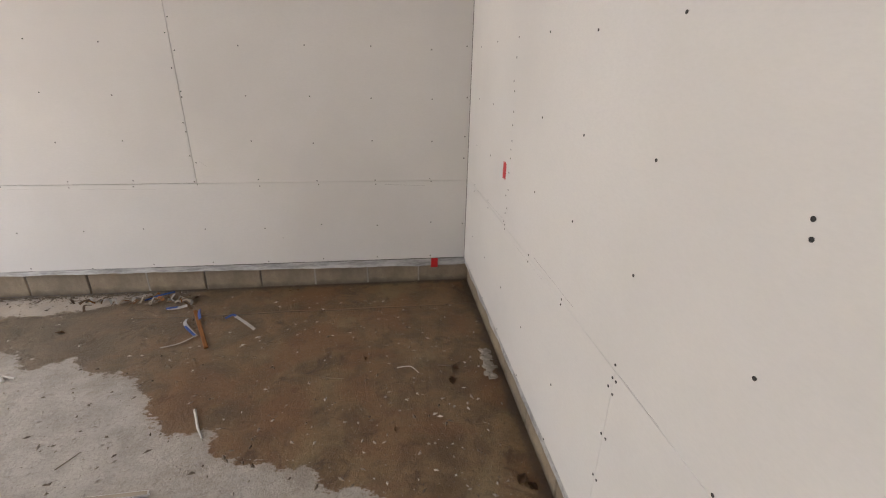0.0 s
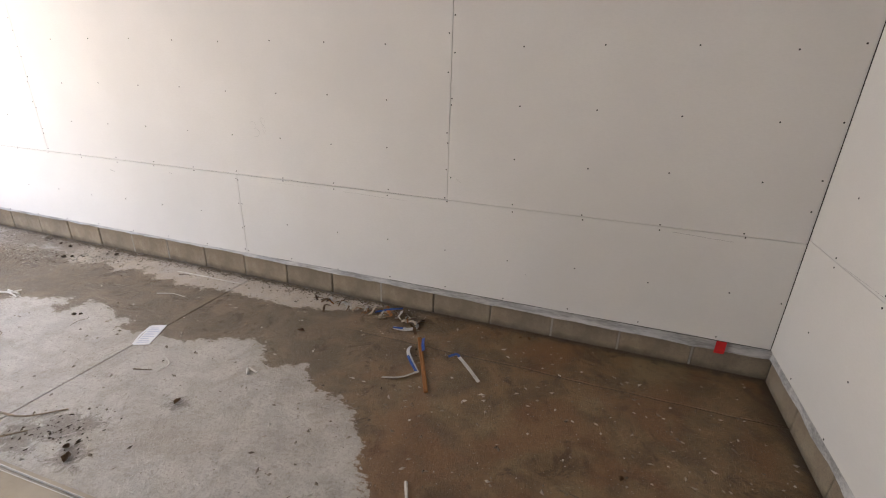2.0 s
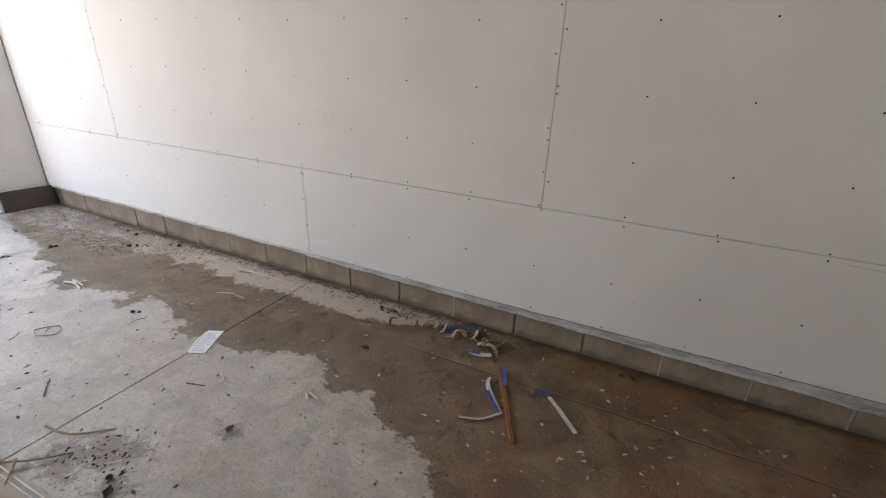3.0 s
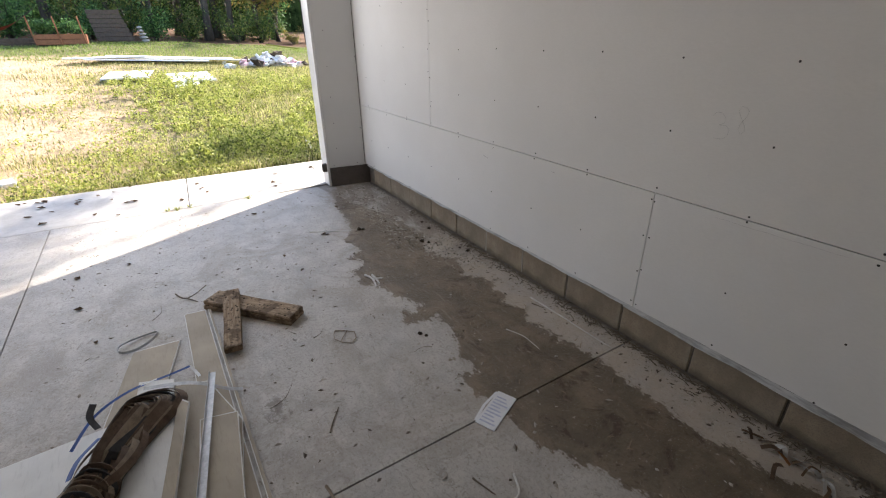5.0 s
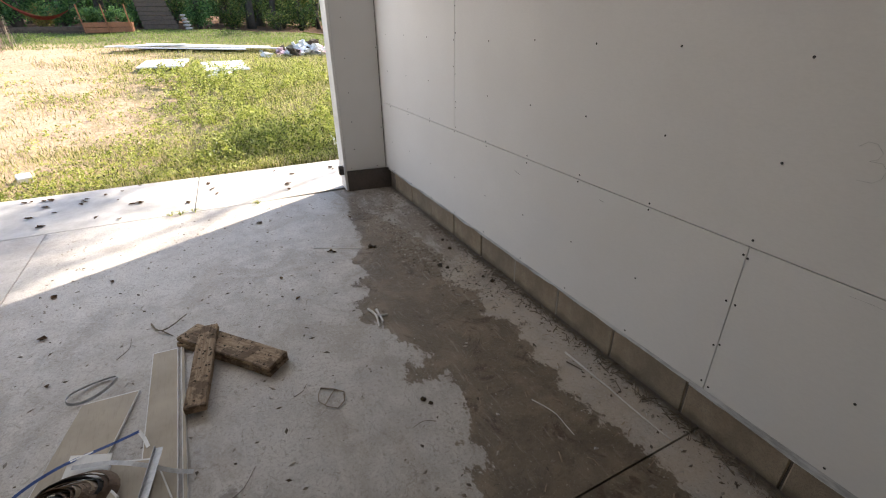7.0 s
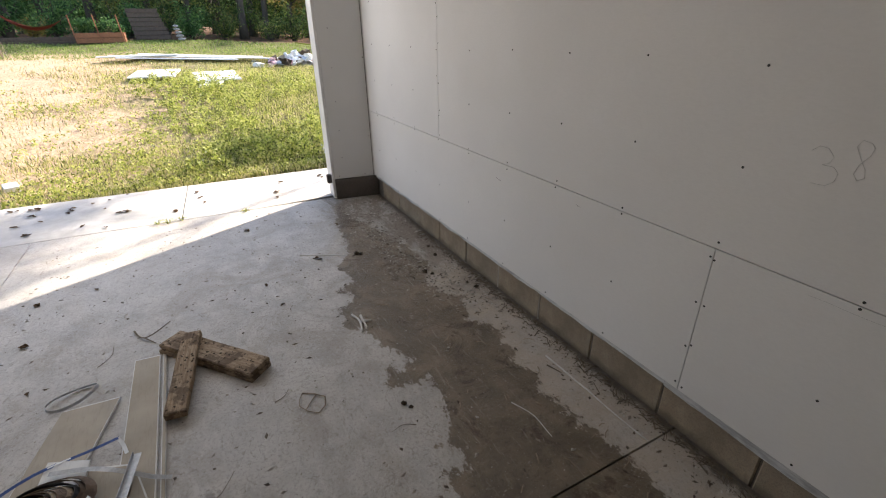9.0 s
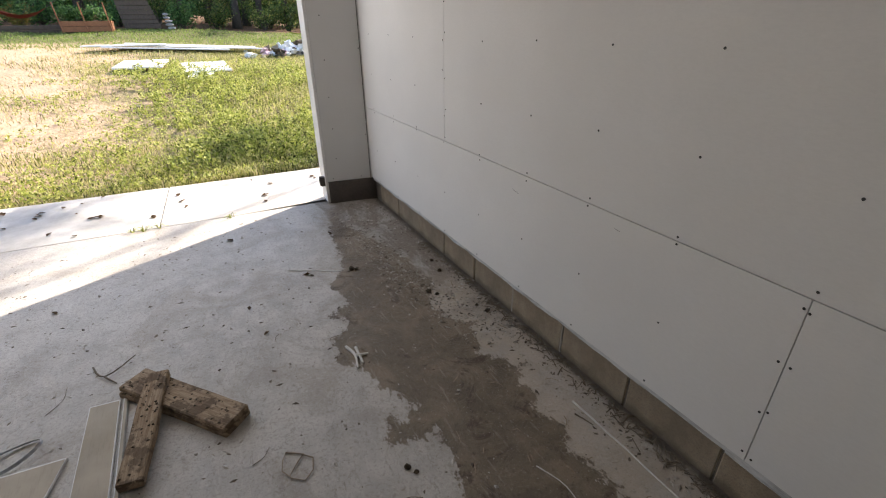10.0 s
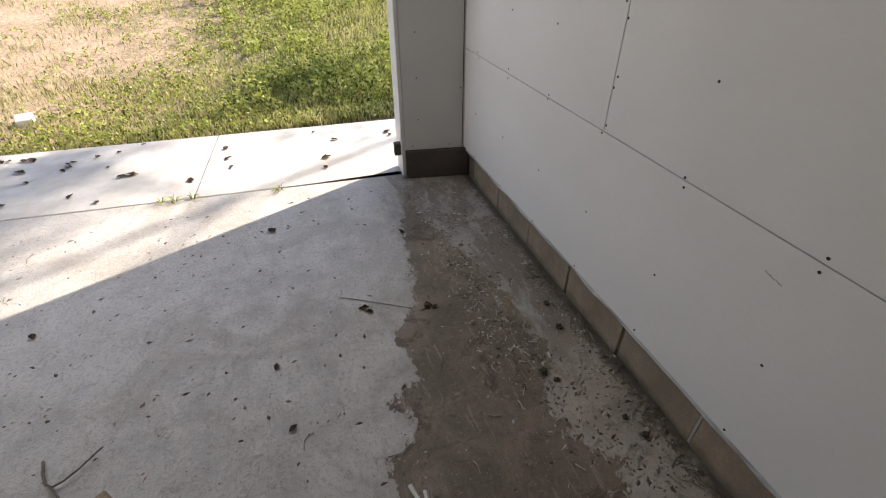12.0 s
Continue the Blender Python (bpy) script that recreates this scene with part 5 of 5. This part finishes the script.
strip("plastic_strip", [(-1.13, 2.545, 0.014), (-1.2, 2.47, 0.01), (-1.3, 2.44, 0.004)], 0.024, DULL_PLASTIC, "white plastic strip end on wet slab", "plastic strip", 0.3, lt)
strip("plastic_strip", [(-0.96, 2.775, 0.006), (-0.88, 2.69, 0.01), (-0.79, 2.595, 0.004)], 0.026, DULL_PLASTIC, "pale plastic strip on wet slab", "plastic strip", 0.2, lt)
strip("plastic_strip", [(-1.02, 2.755, 0.004), (-0.98, 2.785, 0.012), (-0.955, 2.77, 0.01)], 0.022, BLUE, "short blue strip end on wet slab", "plastic strip", 0.3, lt)
strip("plastic_strip", [(-1.22, 2.86, 0.02), (-1.2, 2.8, 0.025), (-1.17, 2.73, 0.024)], 0.03, BLUE, "blue film stuck on the stake", "plastic strip", 0.6, lt)
strip("plastic_strip", [(-1.46, 2.93, 0.004), (-1.38, 2.92, 0.012), (-1.31, 2.96, 0.02), (-1.34, 3.04, 0.01)], 0.028, DULL_PLASTIC, "curled white strip on wet slab", "plastic strip", 0.5, lt)
strip("plastic_strip", [(-1.46, 2.92, 0.01), (-1.4, 2.925, 0.014), (-1.36, 2.93, 0.016)], 0.018, BLUE, "short blue strip on wet slab", "plastic strip", 0.4, lt)
strip("plastic_strip", [(-1.66, 3.05, 0.012), (-1.58, 3.12, 0.014), (-1.5, 3.17, 0.012)], 0.022, BLUE, "dark blue strip near the block", "plastic strip", 0.3, lt)
rd = random.Random(12)
for k in range(44):
    f = k / 44
    x, y = -2.1 + 0.85 * f + rd.gauss(0, 0.03), 3.07 - 0.03 * f + rd.gauss(0, 0.035)
    m, what = rd.choice(((TAN, "torn tan paper scrap"), (DEAD_LEAF, "dead brown leaf scrap"), (DULL_PLASTIC, "dull white plastic shred"), (RUSTY, "rusty brown wood shred"), (RUSTY, "rusty brown wood shred"), (STRAP, "dark brown bark shred")))
    a, l = rd.uniform(0, math.tau), rd.uniform(0.03, 0.1)
    bm = ribbon(wavy([(-l * 0.5, 0, 0.003), (0, l * 0.15, rd.uniform(0.01, 0.03)), (l * 0.5, 0, 0.003)], 6), rd.uniform(0.008, 0.026), 0.0012, rd.uniform(0.1, 0.6))
    solid("litter_shred", bm, m, what + " on the slab", "litter", pose(x, y, 0.004, 0, 0, math.degrees(a)), "litter heap by the block")


def leaf_mesh(seed, size):
    rg = random.Random(seed)
    bm = bmesh.new()
    n = 9
    rows = []
    for k in range(n + 1):
        f = k / n
        w = size * 0.32 * math.sin(math.pi * min(1, f * 0.95 + 0.03)) * (0.75 + 0.35 * rg.random())
        x = size * (f - 0.5)
        z = 0.002 + size * 0.16 * (f - 0.5) ** 2
        rows.append([bm.verts.new((x, -w, z + w * rg.uniform(0.25, 0.7))), bm.verts.new((x, 0, z)), bm.verts.new((x, w, z + w * rg.uniform(0.2, 0.6)))])
    for a, b in zip(rows, rows[1:]):
        for j in range(2):
            bm.faces.new((a[j], b[j], b[j + 1], a[j + 1]))
    bmesh.ops.solidify(bm, geom=bm.faces[:], thickness=0.0008)
    return mesh_of(bm, "leaf", DEAD_LEAF, True)


leaf_meshes = [leaf_mesh(k, s) for k, s in enumerate((0.045, 0.055, 0.07, 0.036))]
rd = random.Random(77)
for x, y, k in ((0.42, 1.95, 2), (0.45, 2.06, 1), (0.62, 1.28, 2), (0.655, 1.24, 1), (-0.65, 3.12, 0), (-0.6, 3.13, 3), (-5.943, 1.894, 2), (-4.86, 0.64, 1), (-5.13, 2.29, 1), (-5.1, 2.31, 3),
                (-4.9, 1.9, 3), (-4.6, 1.95, 3), (-5.4, 0.9, 0), (-5.35, 0.6, 1), (-4.4, 0.75, 3), (-5.7, 2.6, 0), (0.1, 1.62, 3), (-0.06, 2.2, 3), (-2.16, 1.89, 0), (-1.99, 2.67, 1), (-2.3, 1.46, 1), (-2.36, 1.5, 0)):
    solid("dead_leaf", leaf_meshes[k], DEAD_LEAF, "curled dead brown leaf on the slab", "leaf", pose(x, y, 0.003, rd.uniform(-12, 12), rd.uniform(-12, 12), rd.uniform(0, 360)), "fallen leaves")
for k in range(46):
    u, v = -rd.uniform(0.12, 1.1), -rd.uniform(-0.1, 4.2)
    p = DOOR @ Vector((u, v, 0.001))
    solid("dead_leaf", leaf_meshes[rd.randrange(4)], DEAD_LEAF, "curled dead brown leaf on the sunny apron", "leaf", pose(p.x, p.y, 0.0, rd.uniform(-12, 12), rd.uniform(-12, 12), rd.uniform(0, 360)) @ Matrix.Diagonal((1.2, 1.2, 1.2, 1)), "fallen leaves")


def twig(points, r, mat=TWIG, label="thin bare twig on the slab", name="twig", cat="twig"):
    t = thing(name, label, cat, group="twigs and scraps on the slab")
    for k, pts in enumerate(points):
        part("stem" if k == 0 else "fork", tube(wavy(pts, 8, 0.006, k), [r * (1 - 0.06 * j) for j in range(9)], 5), mat, t)


twig([[(-4.73, 1.16, 0.006), (-4.62, 1.22, 0.012), (-4.72, 1.34, 0.02)], [(-4.62, 1.22, 0.012), (-4.55, 1.27, 0.005)]], 0.005)
twig([[(-4.28, 2.29, 0.008), (-4.19, 2.31, 0.012), (-4.1, 2.29, 0.008)], [(-4.19, 2.31, 0.012), (-4.18, 2.37, 0.008)], [(-4.25, 2.33, 0.01), (-4.12, 2.325, 0.01)]], 0.009, PLASTER, "white forked plastic scrap on damp slab", "plastic_scrap", "scrap")
twig([[(-3.78, 1.89, 0.003), (-3.70, 1.98, 0.008), (-3.62, 1.93, 0.004), (-3.7, 1.86, 0.006), (-3.78, 1.89, 0.003)], [(-3.74, 1.95, 0.004), (-3.66, 1.88, 0.008)]], 0.003, STRAP_PALE, "tan looped wire tie on the slab", "wire_tie", "wire")
twig([[(-5.25, 2.19, 0.004), (-5.16, 2.34, 0.006), (-5.07, 2.5, 0.004)]], 0.004, PLASTER, "pale straight stick on the slab", "pale_stick", "stick")
twig([[(-3.44, 3.05, 0.004), (-3.15, 3.055, 0.006), (-2.83, 3.06, 0.004)]], 0.005, PLASTER, "thin white rod lying near the block", "white_rod", "rod")
twig([[(-3.26, 2.71, 0.003), (-3.15, 2.745, 0.004), (-3.03, 2.74, 0.003)]], 0.003, PLASTER, "thin white wire on damp slab", "white_wire", "wire")
twig([[(-2.53, 2.14, 0.006), (-2.45, 2.1, 0.012), (-2.46, 2.03, 0.006)]], 0.005, PLASTER, "bent white plastic scrap on the slab", "plastic_scrap", "scrap")
twig([[(-2.60, 2.0, 0.004), (-2.5, 2.03, 0.004)]], 0.004)
twig([[(-1.99, 2.19, 0.006), (-2.02, 2.23, 0.01), (-1.95, 2.22, 0.006)]], 0.009, PLASTER, "crumpled white scrap at the wet edge", "plastic_scrap", "scrap")
twig([[(-0.9, 1.86, 0.005), (-0.84, 1.73, 0.008), (-0.8, 1.66, 0.004)]], 0.008, PLASTER, "pale strip scrap at the wet edge", "pale_scrap", "scrap")
twig([[(-2.86, 1.52, 0.016), (-2.72, 1.55, 0.012), (-2.6, 1.66, 0.003)]], 0.006, STRAP_PALE, "frayed tan cord lying over the strip", "tan_cord", "cord")
twig([[(-2.85, 1.3, 0.02), (-2.7, 1.4, 0.02), (-2.62, 1.5, 0.004)], [(-2.75, 1.37, 0.02), (-2.66, 1.3, 0.018)]], 0.006, STRAP_PALE, "frayed tan cord lying over the strip", "tan_cord", "cord")
twig([[(-3.38, 3.01, 0.004), (-3.3, 3.03, 0.006)]], 0.004)
twig([[(-3.1, 1.62, 0.004), (-3.22, 1.7, 0.004)]], 0.004)
twig([[(0.36, 2.1, 0.004), (0.44, 2.08, 0.01), (0.5, 2.12, 0.004)], [(0.44, 2.08, 0.01), (0.43, 2.02, 0.005)]], 0.004)
twig([[(-0.3, 2.05, 0.003), (-0.18, 2.03, 0.004)]], 0.003)
twig([[(0.12, 2.1, 0.003), (0.2, 2.1, 0.006), (0.24, 2.04, 0.004)]], 0.003, PLASTER, "thin pale curl of wire on wet slab", "pale_wire", "wire")
twig([[(-1.35, 1.55, 0.004), (-1.3, 1.64, 0.004)]], 0.003)
for k in range(12):
    x, y, a = rd.uniform(-6.2, -3.2), rd.uniform(0.6, 2.9), rd.uniform(0, math.tau)
    l = rd.uniform(0.03, 0.09)
    twig([[(x, y, 0.003), (x + l * math.cos(a), y + l * math.sin(a), 0.005), (x + 2 * l * math.cos(a + 0.3), y + 2 * l * math.sin(a + 0.3), 0.003)]], 0.0018)

# clods and crusts
for x, y, r in ((-5.06, 2.575, 0.03), (-5.04, 2.60, 0.022), (-3.49, 2.28, 0.02), (-3.46, 2.3, 0.015), (-4.55, 2.9, 0.026), (-4.5, 2.93, 0.02), (-4.2, 3.1, 0.024), (-4.28, 3.08, 0.016), (-4.75, 3.08, 0.022), (-4.9, 3.1, 0.02)):
    solid("clod", blob(r * 0.62, 0.7, 0.9, x * 7, 2), SOIL, "dark clod of dirt on the slab", "dirt clod", pose(x, y, r * 0.25, 0, 0, rd.uniform(0, 360)), "clods")
for x, y, r in ((0.66, 2.2, 0.05), (0.655, 2.13, 0.062), (0.65, 2.05, 0.066), (0.64, 1.97, 0.05), (0.05, 1.86, 0.011), (0.21, 2.0, 0.01), (0.12, 1.75, 0.009), (0.4, 1.75, 0.012), (-0.15, 1.7, 0.01)):
    solid("plaster_crust", blob(r * 0.6, 0.2, 1.4, y * 9, 2), DAMP_PLASTER, "pale crust of spilled plaster on slab", "plaster crust", pose(x, y, r * 0.12, 0, 0, rd.uniform(0, 360)), "plaster crusts")


def crumbs(name, label, n, spread, size, mat, seed):
    rg = np.random.default_rng(seed)
    p = spread(rg, n)
    n = len(p)
    s = size[0] + (size[1] - size[0]) * rg.random(n) ** 3
    a = rg.uniform(0, math.tau, n)
    el = rg.uniform(1, 2.6, n)
    V = np.zeros((n, 5, 3))
    for k in range(4):
        t = a + k * math.pi / 2 + rg.uniform(-0.4, 0.4, n)
        e = np.where(k % 2 == 0, el, 1.0)
        V[:, k, 0], V[:, k, 1] = p[:, 0] + s * e * np.cos(t), p[:, 1] + s * e * np.sin(t)
        V[:, k, 2] = 0.0003
    V[:, 4, 0], V[:, 4, 1], V[:, 4, 2] = p[:, 0], p[:, 1], s * 0.8
    i = np.arange(n)[:, None] * 5
    F = np.concatenate([i + np.array(f) for f in ((0, 1, 4), (1, 2, 4), (2, 3, 4), (3, 0, 4))]).tolist()
    solid(name, raw(name, V.reshape(-1, 3).tolist(), F, mat), mat, label, "debris", kind="stuff")


def even(rg, n):
    return np.stack([rg.uniform(-6.3, 0.65, n), rg.uniform(0.5, 3.15, n)], 1)


def by_block(rg, n):
    x = rg.uniform(-6.2, -1.3, n)
    return np.stack([x, 3.19 - np.abs(rg.normal(0, 0.07, n))], 1)


def swept(rg, n):
    c = np.array([(-5.75, 2.95), (-5.45, 2.85), (-5.15, 2.85), (-4.9, 2.8), (-4.6, 2.85), (-4.35, 2.95), (-5.9, 2.85), (-4.2, 3.05)])
    return c[rg.integers(0, len(c), n)] + rg.normal(0, 1, (n, 2)) * np.array([0.17, 0.075])


def mud_patch(rg, n):
    c = np.array([(-2.62, 1.46), (-2.55, 1.56), (-2.5, 1.5), (-2.3, 1.47), (-2.42, 1.6)])
    return c[rg.integers(0, len(c), n)] + rg.normal(0, 1, (n, 2)) * 0.05


def wet_bits(rg, n):
    return np.stack([rg.uniform(-1.7, 0.68, n), 1.15 + 1.5 * rg.random(n) ** 1.4], 1)


def fibres(name, label, n, spread, length, mat, seed):
    """Thin bent straws lying on the slab, joined into one mesh."""
    rg = random.Random(seed)
    bm = bmesh.new()
    for p in spread(np.random.default_rng(seed), n):
        a, l = rg.gauss(0.0, 0.9), rg.uniform(*length)
        c, d = Vector((math.cos(a), math.sin(a), 0)), Vector((-math.sin(a), math.cos(a), 0))
        q = Vector((p[0], min(p[1], 3.205), 0.003))
        ribbon([q - c * l / 2, q + d * l * rg.uniform(-0.12, 0.12) + Vector((0, 0, rg.uniform(0.002, 0.01))), q + c * l / 2], rg.uniform(0.0022, 0.006), 0.0014, 0.4, bm)
    solid(name, bm, mat, label, "debris", kind="stuff")


def along_block(rg, n):
    return np.stack([rg.uniform(-5.2, -1.6, n), 3.195 - np.abs(rg.normal(0, 0.03, n))], 1)


def damp_strip(rg, n):
    return np.stack([rg.uniform(-4.6, -2.0, n), rg.uniform(2.4, 3.1, n)], 1)


fibres("hay_litter", "dark hay and bark fibres caught along the block", 420, along_block, (0.02, 0.08), TWIG, 21)
fibres("plaster_shavings", "pale paper and plaster shavings swept together", 240, swept, (0.01, 0.04), DAMP_PLASTER, 22)
fibres("pale_straws", "thin pale straws scattered on the damp slab", 45, damp_strip, (0.02, 0.07), STRAP_PALE, 23)
crumbs("floor_crumbs", "fine scattered plaster and dirt crumbs", 3400, even, (0.0012, 0.009), CHIP, 1)
crumbs("edge_crumbs", "dirt crumbs gathered along the block", 2600, by_block, (0.001, 0.007), CHIP, 2)
crumbs("swept_debris", "pale swept plaster debris near the corner", 2200, swept, (0.0012, 0.008), CHIP, 3)
crumbs("mud_crumbs", "dark mud crumbs beside the drywall strip", 170, mud_patch, (0.0015, 0.007), SOIL, 4)
crumbs("wet_crumbs", "dark and pale specks on the wet slab", 420, wet_bits, (0.0015, 0.009), CHIP, 5)

# grass sprigs in the apron joint
for x, y in ((-6.50, 1.41), (-6.49, 1.30), (-6.52, 1.22), (-6.46, 1.95)):
    bm = bmesh.new()
    for k in range(16):
        a, l = rd.uniform(0, math.tau), rd.uniform(0.03, 0.09)
        ribbon([(0, 0, -0.02), (math.cos(a) * l * 0.5, math.sin(a) * l * 0.5, 0.025), (math.cos(a) * l, math.sin(a) * l, 0.02)], 0.004, 0.0006, 0.1, bm)
    solid("grass_sprig", bm, WEED, "small green grass sprig growing in the slab joint", "grass sprig", pose(x, y, 0.0), "sprigs in the joint")
